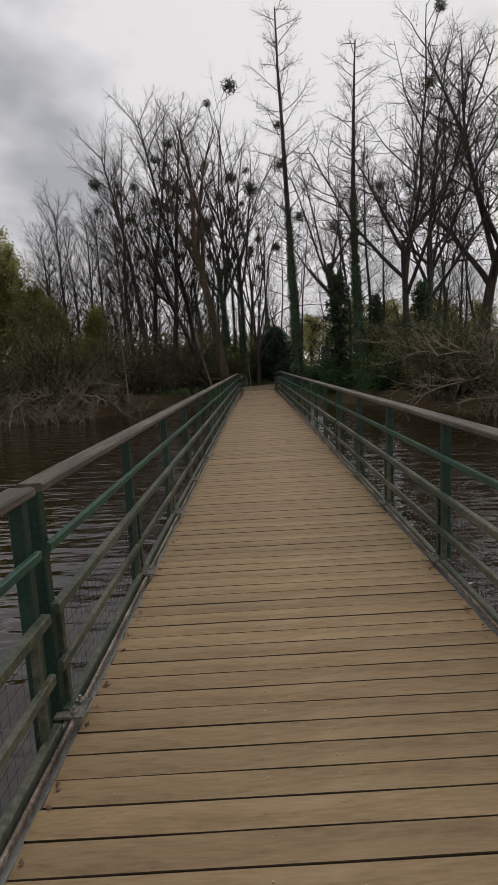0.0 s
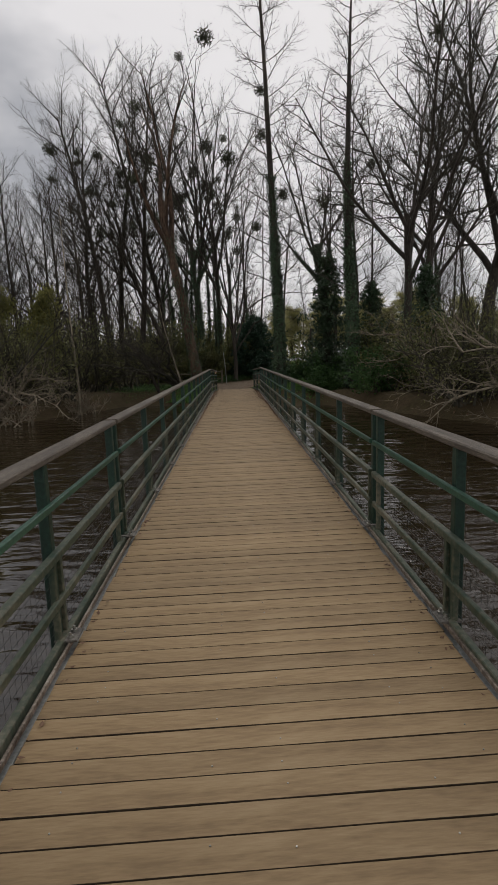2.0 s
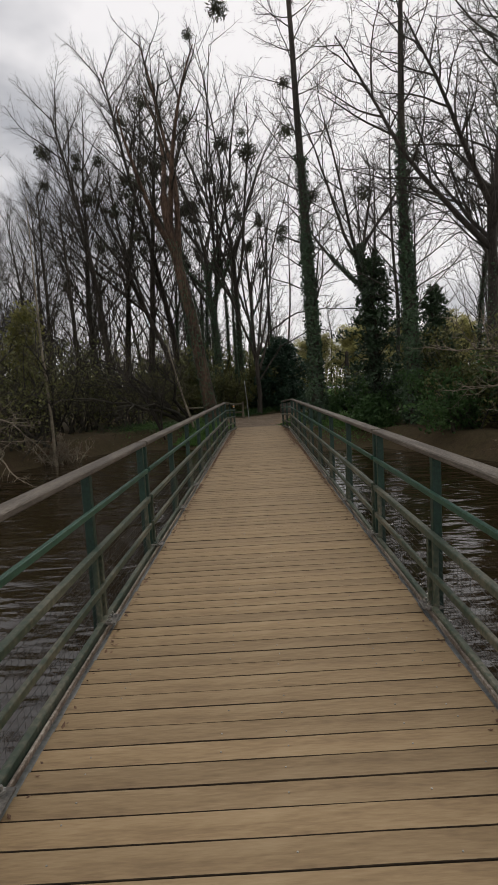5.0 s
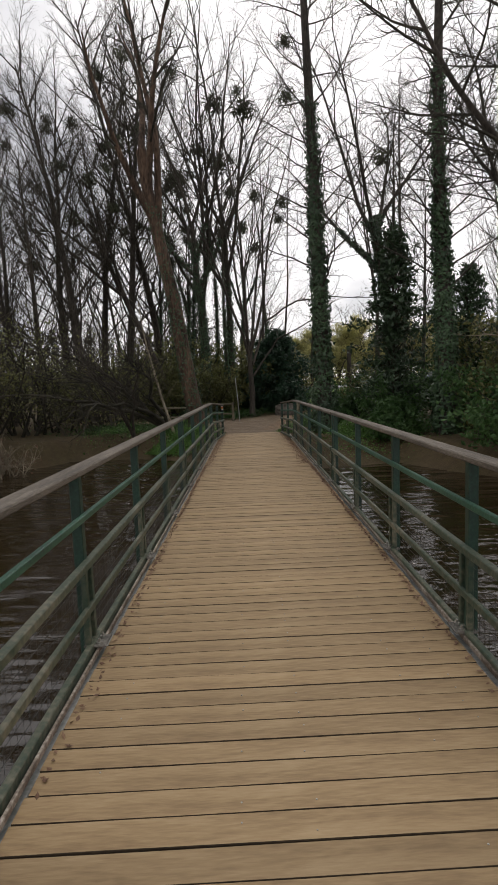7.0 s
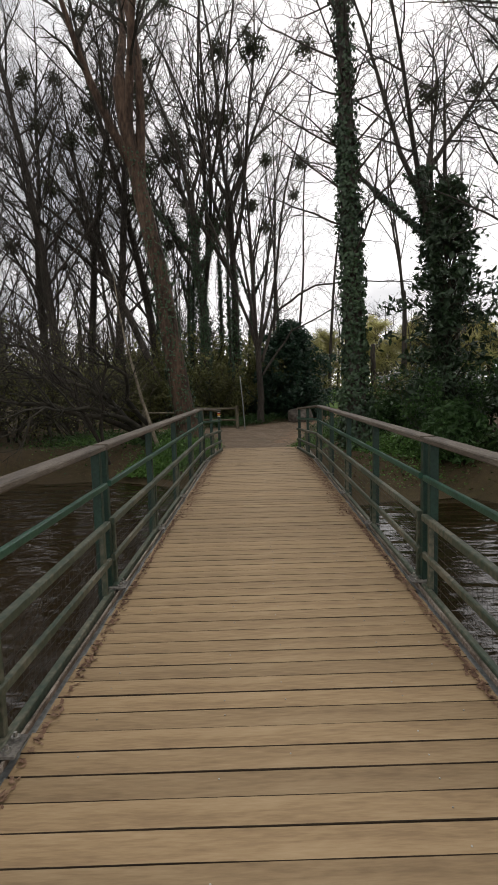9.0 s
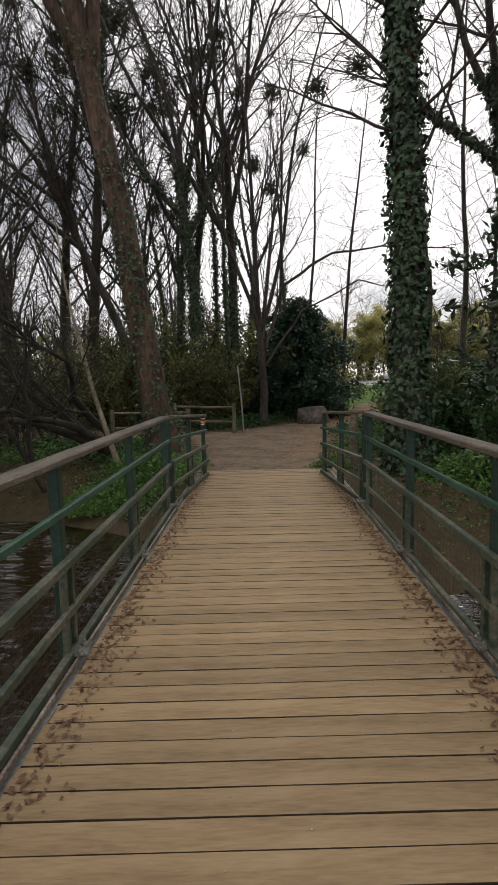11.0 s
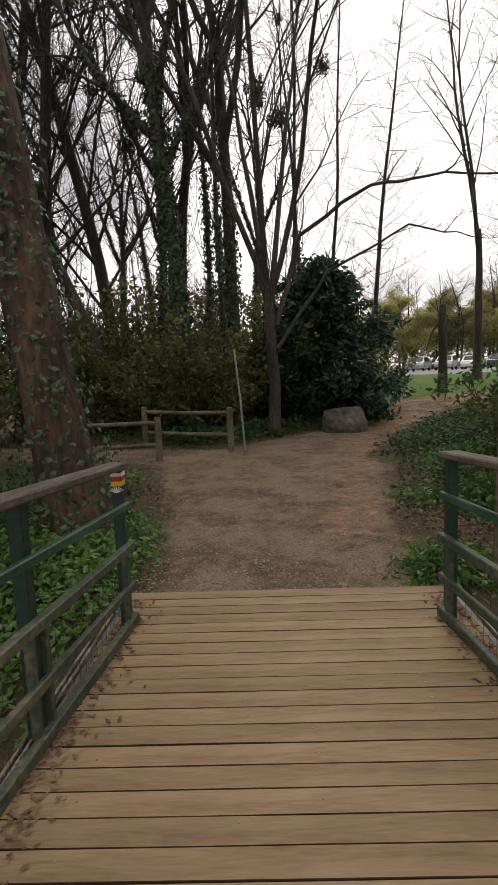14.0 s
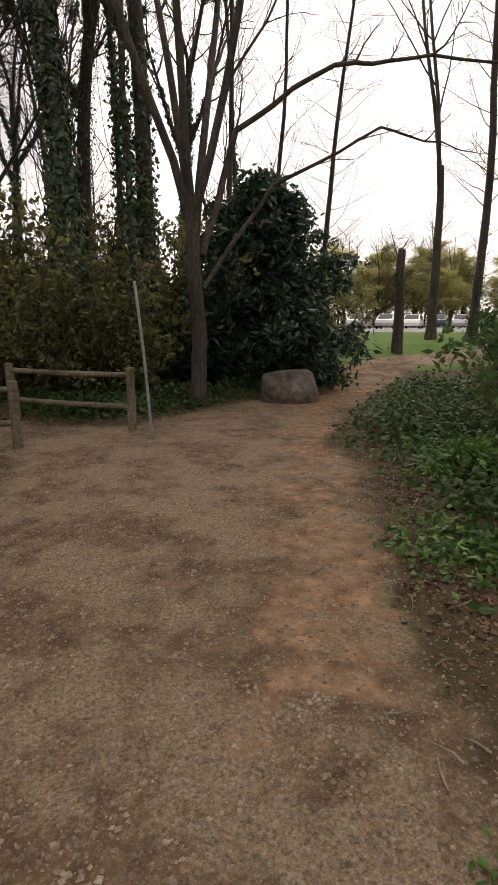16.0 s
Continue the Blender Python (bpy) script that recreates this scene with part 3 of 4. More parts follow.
SLENDER = dict(segs=[14, 6, 4, 2], sides=[10, 5, 3, 3], wob=[0.03, 0.10, 0.16, 0.2], trop=[0.02, 0.03, 0.03, 0.0], tip=[0.14, 0.2, 0.3, 0.4], kids=[58, 11, 7], lo=[0.22, 0.2, 0.15], ang=[62, 42, 42], ratio=[0.17, 0.42, 0.4], rr=[0.12, 0.42, 0.45], shape=[0.6, 0.4, 0.3])
FORKED = dict(segs=[10, 10, 6, 4, 2], sides=[10, 7, 4, 3, 3], wob=[0.04, 0.06, 0.1, 0.16, 0.2], trop=[0.0, 0.035, 0.03, 0.03, 0.0], tip=[0.6, 0.18, 0.25, 0.3, 0.4], kids=[6, 10, 7, 5], lo=[0.62, 0.2, 0.2, 0.15], ang=[24, 38, 42, 42], ratio=[0.95, 0.4, 0.4, 0.4], rr=[0.52, 0.4, 0.42, 0.45], shape=[0.3, 0.5, 0.4, 0.3])
SPREAD = dict(FORKED, kids=[7, 14, 10, 8], ang=[36, 46, 46, 45], ratio=[1.05, 0.42, 0.42, 0.42])
DENSE = dict(segs=[12, 7, 5, 2], sides=[9, 5, 3, 3], wob=[0.04, 0.09, 0.14, 0.2], trop=[0.02, 0.06, 0.05, 0.02], tip=[0.15, 0.2, 0.25, 0.4], kids=[34, 13, 10], lo=[0.16, 0.15, 0.12], ang=[38, 36, 38], ratio=[0.36, 0.42, 0.42], rr=[0.24, 0.34, 0.4], shape=[0.55, 0.4, 0.3])

STRAIGHT = dict(SLENDER, wob=[0.012, 0.10, 0.16, 0.2], trop=[0.0, 0.03, 0.03, 0.0])
LEANING = dict(FORKED, trop=[0.012, 0.03, 0.03, 0.03, 0.0], kids=[4, 9, 6, 4])
WOOD = dict(DENSE, kids=[22, 8, 5])


def mistletoe_mesh(seed):
    rng = np.random.default_rng(seed)
    d = rng.normal(size=(260, 3)); d /= np.linalg.norm(d, axis=1)[:, None]
    return leaf_mesh("mistletoe", d * (rng.uniform(0.15, 1.15, 260))[:, None] * np.array([1, 1, 0.85]), 0.15, M_MISTLE, rng, facing=d * 0.0, long=3.6)


MISTLE = [mistletoe_mesh(k) for k in range(3)]


def ivy_on(paths, top, density, rng, thick=0.06):
    cs, ns = [], []
    for pts, radii in paths:
        for i in range(len(pts) - 1):
            a, b = pts[i], pts[i + 1]
            if a.z > top:
                break
            full = 1.0 if a.z < top * 0.7 else 0.45
            k = int(density * full * (b - a).length * (radii[i] + 0.12) * 8)
            t = rng.uniform(0, 1, k); az = rng.uniform(0, 6.283, k)
            rr = radii[i] + np.abs(rng.normal(0, thick, k)) + 0.01
            c = np.array(a)[None] * (1 - t[:, None]) + np.array(b)[None] * t[:, None]
            nn = np.stack([np.cos(az), np.sin(az), np.full(k, 0.25)], 1)
            cs.append(c + nn * rr[:, None]); ns.append(nn)
    return np.concatenate(cs), np.concatenate(ns)


def tree(x, y, h, r, spec, seed, lean=(0, 0), ivy=0.0, density=60, mistle=0, bark=None, label="bare grey-brown tree with fine dark twigs", fork=None, leaves=None, twig=None, group="", leaf_n=2600, leaf_s=0.07):
    rng, nrng = random.Random(seed), np.random.default_rng(seed)
    z = float(height(x, y)) - 0.08
    t = thing("tree", label, "tree", group, at=(x, y, z))
    limbs, twigs = Geo(), Geo()
    nodes = [[] for _ in range(6)]
    length = h * (fork if fork else 1.0) if spec["kids"][0] < 10 else h
    if spec["kids"][0] < 10:
        length = h * (fork or 0.42)
        spec = dict(spec, ratio=[(h - length) / length * 1.05] + spec["ratio"][1:])
    grow([limbs, limbs, twigs], Vector((0, 0, 0)), Vector((lean[0], lean[1], 1)).normalized(), length, r, 0, rng, spec, nodes)
    part("trunk", limbs, bark or M_BARK, t, smooth=True)
    part("crown", twigs, twig or M_TWIG, t)
    if ivy:
        c, nn = ivy_on(nodes[0] + (nodes[1] if spec["kids"][0] < 10 else []), ivy, density, nrng)
        part("ivy", leaf_mesh("ivy", c, 0.095 if density > 100 else 0.06, M_IVY_DARK, nrng, facing=nn * 1.3, long=1.2), None, t, "dark green climbing ivy")
    if leaves:
        src = [p for pts, _ in nodes[2] + nodes[3] for p in pts[1:]]
        pick = nrng.integers(0, len(src), leaf_n)
        c = np.array([tuple(src[k]) for k in pick]) + nrng.normal(0, 0.16, (leaf_n, 3))
        part("foliage", leaf_mesh("foliage", c, leaf_s, leaves, nrng), None, t)
    spots = [pts[-2] for pts, _ in (nodes[2] if spec["kids"][0] < 10 else nodes[1]) if h * 0.42 < pts[-2].z < h * 0.92]
    rng.shuffle(spots)
    for q in spots[:mistle]:
        m = part("mistletoe", MISTLE[rng.randrange(3)], None, t, "round ball of mistletoe")
        s = rng.uniform(0.24, 0.55)
        m.location, m.scale = q, (s, s, s)
    return t


# trees round the far end of the bridge
tree(2.6, 34.9, 20.5, 0.25, STRAIGHT, 11, (-0.008, 0.0), ivy=9.5, density=240, label="tall straight tree with an ivy-clad trunk beside the bridge")
tree(5.85, 33.1, 18, 0.25, STRAIGHT, 12, (0.0, 0.0), ivy=9.0, density=240, label="tall straight tree thickly clad in ivy on the bank")
tree(5.3, 36.4, 15, 0.17, FORKED, 13, (0.02, 0), ivy=7.0, density=300, fork=0.5, mistle=1, label="thin tree smothered in ivy up to its fork")
tree(-0.6, 46.4, 24, 0.2, FORKED, 14, (-0.03, 0), ivy=6.0, density=110, mistle=9, fork=0.4, label="tall forked bare tree hung with mistletoe balls")
STEMMED = tree(0.3, 44.0, 19, 0.15, dict(FORKED, kids=[5, 9, 7, 5], ang=[13, 30, 40, 42]), 15, (0.05, 0), fork=0.2, mistle=3, label="bare tree with several stems rising from a low fork")
tree(-1.62, 36.5, 18, 0.29, LEANING, 16, (-0.15, 0.06), ivy=7.5, density=98, bark=M_BARK_RED, fork=0.55, label="leaning red-brown barked tree with ivy beside the path")
tree(-3.6, 46.4, 20, 0.18, FORKED, 17, (-0.30, 0), mistle=4, fork=0.5, label="long leaning bare tree with a pale trunk")
CLAD = tree(-1.9, 45.0, 19, 0.19, FORKED, 18, (-0.04, 0), ivy=8.5, density=190, mistle=7, fork=0.5, label="ivy-clad bare tree with mistletoe")
tree(-2.4, 49.5, 22, 0.20, FORKED, 19, (0.02, 0), ivy=9, density=90, mistle=7, label="ivy-clad bare tree with mistletoe")
tree(4.3, 52.7, 14, 0.11, SLENDER, 20, (0.03, 0), label="slender bare tree beside the path")
tree(9.1, 54.7, 21, 0.19, dict(FORKED, kids=[2, 9, 6, 5], ang=[9, 30, 40, 42]), 21, (0.02, 0), fork=0.3, label="bare tree with two tall stems")
tree(11.0, 55.2, 21, 0.18, SLENDER, 22, (0.02, 0), ivy=3, density=60, label="slender bare tree with ivy at its foot")
tree(7.8, 31.2, 17, 0.20, SPREAD, 23, (-0.12, 0), ivy=4.5, density=90, mistle=1, label="bare tree leaning over the pond bank")
tree(15.5, 41.0, 25, 0.42, SPREAD, 24, (-0.03, 0), mistle=4, fork=0.36, label="large spreading bare tree")
tree(11.0, 37.0, 19, 0.24, SPREAD, 25, (0.0, 0), ivy=5, mistle=1, label="bare spreading tree behind the pond bank")
tree(-6.6, 31.5, 9, 0.06, SLENDER, 26, (-0.05, 0), bark=M_PALE, label="thin pale-barked sapling at the water's edge")
tree(-2.45, 36.1, 5, 0.055, SLENDER, 27, (-0.28, 0), bark=M_PALE, label="thin pale leaning sapling beside the railing")
for k, (x, y, h) in enumerate(((-9.6, 47.5, 17), (-8.4, 50, 20.5), (-6.4, 47.5, 20.5), (-4.6, 49.5, 20.5), (-7.6, 44, 17.5))):
    tree(x, y, h, 0.24, DENSE, 30 + k, (-0.03, 0), mistle=5 if x > -8 else 1, ivy=3, density=40, group="tall trees across the pond", label="tall bare tree with a dense twiggy crown")
for k, (x, y, h) in enumerate(((-14.5, 43, 12), (-12.3, 40, 12), (-10.6, 42, 12), (-8.8, 40.5, 11), (-13.4, 46, 12.5), (-16.4, 46, 11), (-11.6, 45, 12.5))):
    tree(x, y, h, 0.15, DENSE, 40 + k, (0.0, 0), group="lower trees on the pond bank", label="low bare tree with a dense dark crown")
SPRING = tree(-14.9, 38, 8.6, 0.2, DENSE, 50, leaves=M_YELLOW, leaf_n=16000, leaf_s=0.10, label="tree in yellow-green spring leaf at the water's edge")
tree(-20, 43, 11, 0.2, DENSE, 51, leaves=M_YELLOW, leaf_n=14000, leaf_s=0.12, label="tree in yellow-green spring leaf")
for k, (x, y, h) in enumerate(((-13.0, 36.2, 6.4), (-11.2, 35.4, 5.2), (-16.2, 36.0, 6.8), (-9.6, 36.2, 4.8))):
    tree(x, y, h, 0.1, WOOD, 52 + k, leaves=M_SPRING, leaf_n=9000, leaf_s=0.085, group="olive trees on the pond bank", label="low tree with olive-brown young leaves on the bank")

for k, (x, y, f) in enumerate(((-3.3, 50.8, 0.8), (-0.1, 51.2, 0.85), (-5.6, 53.5, 0.9))):
    copy_thing(CLAD, pose(x, y, float(height(x, y)) - 0.1, 0, 0, 70 + 65 * k) @ Matrix.Diagonal((f * 0.75, f * 0.75, f, 1)))
for k, (x, y, h, top) in enumerate(((0.95, 48.2, 15, 0), (-0.85, 45.9, 15, 7), (1.5, 49.4, 16, 5), (2.3, 50.6, 15, 0), (-2.9, 47.2, 15, 8), (-1.5, 48.4, 17, 9))):
    tree(x, y, h, 0.085, dict(SLENDER, kids=[24, 8, 5], ang=[34, 40, 42], ratio=[0.26, 0.42, 0.4]), 110 + k, (0.03 * (-1) ** k, 0), ivy=top, density=130, group="thin stems behind the shrubs", label="thin upright stem clad in ivy behind the shrubs" if top else "thin bare upright stem behind the shrubs")
wrng = random.Random(91)
WOODS = [tree(-9, 58, 15, 0.16, WOOD, 92, group="trees of the wood behind", ivy=6, density=90, label="bare woodland tree with an ivy-clad trunk"), tree(12, 54, 14, 0.15, WOOD, 93, group="trees of the wood behind", label="bare woodland tree with fine dark twigs"),
         tree(-5, 56, 16, 0.14, WOOD, 94, group="trees of the wood behind", ivy=8, density=120, label="bare woodland tree with an ivy-clad trunk")]
for k in range(38):
    x, y = (wrng.uniform(-42, -6), wrng.uniform(56, 84)) if k < 18 else (wrng.uniform(11, 44), wrng.uniform(38, 62))
    if float(path_field(x, y)) > -1 or (k >= 18 and x < 0.55 * (y - 34)):
        continue
    f = wrng.uniform(0.7, 1.15) if k >= 18 or x > -12 else wrng.uniform(0.5, 0.72)
    copy_thing(WOODS[k % 3], pose(x, y, float(height(x, y)) - 0.1, 0, 0, wrng.uniform(0, 360)) @ Matrix.Diagonal((f, f, f, 1)))


def arching_limb(parent, pts, r, seed):
    """A long bare limb through the given places, with side twigs."""
    rng = random.Random(seed)
    g_ = Geo()
    o = Vector(parent.location)
    pts = [Vector(p) - o for p in pts]
    fine = []
    for i in range(len(pts) - 1):
        for j in range(5):
            fine.append(pts[i].lerp(pts[i + 1], j / 5) + Vector((rng.gauss(0, 0.02), rng.gauss(0, 0.02), rng.gauss(0, 0.02))))
    fine.append(pts[-1])
    n_ = len(fine)
    g_.tube(fine, [r * (1 - 0.8 * i / n_) for i in range(n_)], 6)
    sp = dict(segs=[5, 3], sides=[3, 3], wob=[0.15, 0.2], trop=[0.05, 0.02], tip=[0.3, 0.4], kids=[5], lo=[0.2], ang=[40], ratio=[0.4], rr=[0.5], shape=[0.3])
    for i in range(3, n_, 2):
        d = (fine[i] - fine[i - 1]).normalized() + Vector((rng.gauss(0, 0.4), rng.gauss(0, 0.4), rng.uniform(-0.3, 0.9)))
        grow([g_], fine[i], d.normalized(), rng.uniform(0.4, 1.3), r * 0.3, 0, rng, sp, [[], []])
    part("limb", g_, M_BARK, parent, smooth=True)


arching_limb(STEMMED, [(0.45, 44.0, 2.5), (1.05, 44.5, 4.59), (2.64, 44.4, 5.59), (4.29, 44.3, 5.71), (6.53, 44.0, 5.54)], 0.068, 5)
arching_limb(STEMMED, [(0.42, 44.0, 2.0), (1.7, 44.7, 3.77), (3.58, 44.6, 4.71), (4.88, 44.5, 4.41)], 0.05, 6)


# ---- thickets, shrubs and low plants ----
def thicket_parts(seed, w, h, stems, twig_mat, leaf_mat, leaf_n, leaf_s):
    rng, nrng = random.Random(seed), np.random.default_rng(seed)
    sp = dict(segs=[6, 4, 3], sides=[4, 3, 3], wob=[0.14, 0.2, 0.25], trop=[-0.03, 0.02, 0], tip=[0.3, 0.3, 0.4], kids=[9, 5], lo=[0.15, 0.1], ang=[45, 45], ratio=[0.42, 0.45], rr=[0.5, 0.5], shape=[0.4, 0.3])
    g = Geo()
    nodes = [[], [], []]
    for k in range(stems):
        p = Vector((rng.uniform(-w, w) * 0.6, rng.uniform(-w, w) * 0.45, 0))
        d = Vector((rng.gauss(0, 0.5), rng.gauss(0, 0.5), 1)).normalized()
        grow([g], p, d, h * rng.uniform(0.6, 1.25), 0.012 + 0.008 * h, 0, rng, sp, nodes)
    tips = np.array([tuple(p) for lev in nodes for pts, _ in lev for p in pts[1:]])
    tips = tips[tips[:, 2] > 0.02]
    lm = None
    if leaf_n:
        c = tips[nrng.integers(0, len(tips), leaf_n)] + nrng.normal(0, 0.09, (leaf_n, 3))
        c[:, 2] = np.abs(c[:, 2])
        lm = leaf_mesh("leaves", c, leaf_s, leaf_mat, nrng, droop=0.4)
    return g.mesh("stems", twig_mat), lm


def shrub(name, label, category, parts_, x, y, scale=1.0, turn=0.0, group="", sink=0.05):
    t = thing(name, label, category, group, at=(x, y, float(height(x, y)) - sink))
    part("stem_tangle", parts_[0], None, t)
    if parts_[1]:
        part("foliage", parts_[1], None, t)
    t.scale, t.rotation_euler = (scale, scale, scale), (0, 0, turn)
    return t


BROWN = [thicket_parts(60 + k, 1.6, 2.2, 16, M_TWIG, M_OLIVE, 3000, 0.04) for k in range(3)]
PALE = [thicket_parts(64 + k, 1.4, 1.1, 14, M_PALE, M_DEAD, 120, 0.06) for k in range(2)]
LEAFY = [thicket_parts(67 + k, 1.1, 1.5, 12, M_TWIG, M_IVY, 4200, 0.075) for k in range(2)]
OLIVE = [thicket_parts(70 + k, 1.2, 1.8, 12, M_TWIG, M_OLIVE, 5200, 0.065) for k in range(2)]


def evergreen_parts(seed, r, h, mat, clumps, per, size, ragged=0.12):
    """A dense egg-shaped bush: short stems inside, leaves in drooping sprays with gaps between."""
    rng, nrng = random.Random(seed), np.random.default_rng(seed)
    g_, cs = Geo(), []
    for k in range(clumps):
        z = h * rng.uniform(0.04, 1.0)
        w = r * math.sin(math.pi * min(0.97, 0.30 + 0.66 * z / h)) ** 0.95 * (1 + 0.28 * math.sin(z * 3.1 + seed) * rng.random())
        a = rng.uniform(0, 6.283)
        q = rng.uniform(0.45, 1.0) ** 0.5 * rng.uniform(0.7, 1.2) * (1 + 0.18 * math.sin(3 * a + 2 * z)) * (1 + rng.gauss(0, ragged))
        c = Vector((w * q * math.cos(a), w * q * math.sin(a), z))
        g_.tube([Vector((c.x * 0.1, c.y * 0.1, max(0, z - 0.7))), c * 0.6 + Vector((0, 0, z * 0.4 - 0.1)), c], [0.02, 0.012, 0.005], 3)
        n_ = nrng.normal(0, 1, (per, 3)) * (0.17, 0.17, 0.09)
        cs.append(np.array(c)[None] + n_ - np.array([0, 0, 1])[None] * (np.hypot(n_[:, 0], n_[:, 1])[:, None] * 0.5))
    c = np.concatenate(cs)
    c[:, 2] = np.maximum(c[:, 2], 0.05)
    return g_.mesh("stem_tangle", M_TWIG), leaf_mesh("foliage", c, size, mat, nrng, droop=0.8, long=2.0)


LAUREL = evergreen_parts(74, 1.4, 4.1, M_LAUREL, 400, 62, 0.09, 0.34)
IVYBUSH = evergreen_parts(75, 0.8, 1.4, M_IVY, 150, 26, 0.10)
HERBUSH = evergreen_parts(76, 0.6, 0.45, M_HERB, 110, 26, 0.05)
IVYCOLUMN = evergreen_parts(78, 0.95, 6.6, M_IVY_DARK, 250, 26, 0.10, 0.42)
srng = random.Random(77)
for k in range(64):
    x = srng.uniform(-26, -5.6) if k < 40 else srng.uniform(9, 28)
    y = float(np.interp(x, SHORE_X, SHORE_Y)) + srng.uniform(0.6, 9.0)
    if float(path_field(x, y)) > -1.2:
        continue
    shrub("bramble_thicket", "tangled brown bramble thicket with sparse olive leaves", "thicket", BROWN[k % 3], x, y, srng.uniform(0.8, 1.9), srng.uniform(0, 6.3), "thickets on the pond banks")
for k in range(12):
    x = srng.uniform(-11, -6.2) if k < 7 else srng.uniform(6.5, 11)
    y = float(np.interp(x, SHORE_X, SHORE_Y)) + srng.uniform(-0.3, 0.5)
    shrub("brush_pile", "pale heap of dead branches at the water's edge", "brush", PALE[k % 2], x, y, srng.uniform(0.7, 1.2), srng.uniform(0, 6.3), "dead branches at the water's edge")
for x, y, s in ((1.72, 46.3, 1.03),):
    shrub("evergreen_shrub", "large dark glossy evergreen shrub behind the boulder", "shrub", LAUREL, x, y, s, x * 3)
for x, y, s in ((-2.0, 44.4, 1.1), (-1.3, 44.9, 1.1), (-2.9, 45.0, 1.3), (-0.7, 46.2, 1.2), (4.6, 38.8, 0.75), (5.4, 41.0, 0.95), (-4.8, 46.5, 1.4), (-6.2, 44.2, 1.2), (-0.2, 48.8, 1.5), (-1.6, 47.5, 1.7), (-3.6, 48.5, 1.8), (-8.5, 46, 1.6), (2.6, 48.5, 1.2), (-5.5, 50.5, 1.9), (0.4, 50.5, 1.8)):
    shrub("leafy_shrub", "olive-leaved shrub behind the timber fence" if x < 3 else "olive-leaved shrub beside the gravel path", "shrub", OLIVE[int(x * 10) % 2], x, y, s, y, "olive shrubs round the path")
for x, y, s in ((3.9, 38.4, 0.6), (4.9, 39.8, 0.8), (5.8, 41.6, 0.95), (6.9, 43.8, 1.0), (6.4, 39.6, 1.2), (3.4, 36.6, 0.5), (8.4, 46.5, 1.0), (4.8, 35.2, 0.9), (7.6, 37.2, 1.3), (9.5, 49, 1.1), (4.1, 37.8, 0.8), (4.4, 39.6, 0.9), (6.6, 30.5, 1.2), (7.2, 33.5, 1.4), (8.6, 29.5, 1.4), (8.2, 35.2, 1.5), (10, 32, 1.6), (4.4, 33.4, 0.8), (7.6, 27.5, 1.0)):
    shrub("leafy_shrub", "dark green ivy and bramble shrub beside the path", "shrub", (LEAFY + [IVYBUSH, OLIVE[0]])[int(y * 10) % 4], x, y, s, y * 2, "shrubs beside the path")


for x, y, s in ((-1.75, 35.6, 0.8), (-2.3, 36.9, 0.7), (-1.45, 36.0, 0.5), (2.5, 37.2, 0.7), (1.45, 35.45, 0.55), (3.1, 39.2, 0.9), (2.9, 46.8, 1.0), (-2.4, 38.8, 0.7), (3.4, 34.2, 1.0), (-2.6, 34.8, 0.7)):
    shrub("herb_clump", "fresh green clump of low herbs beside the path", "herbs", HERBUSH, x, y, s, x * 5, "herb clumps by the path")
for k in range(26):
    x, y = srng.uniform(6.8, 20), 0
    y = float(np.interp(x, SHORE_X, SHORE_Y)) + srng.uniform(0.2, 9.0)
    if x < 0.55 * (y - 34) + 3:
        continue
    shrub("bramble_thicket", "tangled brown bramble thicket with sparse olive leaves", "thicket", BROWN[k % 3], x, y, srng.uniform(0.8, 1.6), srng.uniform(0, 6.3), "thickets on the pond banks")


shrub("ivy_column", "tall dense column of dark ivy on a dead tree", "ivy", IVYCOLUMN, 5.2, 36.2, 1.0, 0.4)
shrub("ivy_column", "dense column of dark ivy on a dead tree", "ivy", IVYCOLUMN, 7.0, 34.4, 0.75, 2.4)
shrub("ivy_column", "dense column of dark ivy on a dead tree", "ivy", IVYCOLUMN, 8.8, 32.0, 0.8, 4.4)


def fallen_tree(name, label, base, ends, r, mat, seed):
    """Bare crooked limbs that spread from one base towards the given ends, drooping with side twigs."""
    t = thing(name, label, "fallen tree", at=base)
    rng = random.Random(seed)
    for e in ends:
        g_ = Geo()
        d = Vector(e) - Vector(base)
        n_ = 9
        pts, side = [], Vector((-d.y, d.x, 0)).normalized()
        for i in range(n_ + 1):
            f = i / n_
            pts.append(d * f + Vector((0, 0, 0.5 * math.sin(math.pi * f))) + side * rng.gauss(0, 0.10) + Vector((0, 0, rng.gauss(0, 0.06))))
        pts[0] = Vector((0, 0, 0))
        g_.tube(pts, [r * (1 - 0.82 * i / n_) for i in range(n_ + 1)], 7)
        sp = dict(segs=[6, 4, 2], sides=[4, 3, 3], wob=[0.16, 0.2, 0.2], trop=[0.03, 0.02, 0], tip=[0.3, 0.3, 0.4], kids=[6, 4], lo=[0.2, 0.2], ang=[42, 42], ratio=[0.45, 0.4], rr=[0.5, 0.5], shape=[0.3, 0.3])
        for i in range(2, n_ + 1):
            for j in range(2):
                dd = (pts[i] - pts[i - 1]).normalized() + Vector((rng.gauss(0, 0.5), rng.gauss(0, 0.5), rng.uniform(-0.3, 0.8)))
                grow([g_], pts[i], dd.normalized(), rng.uniform(0.6, 1.7), r * 0.28, 0, rng, sp, [[], [], []])
        part("limb", g_, mat, t, smooth=True)


def at_ground(x, y, z=0.0):
    return (x, y, float(height(x, y)) + z)


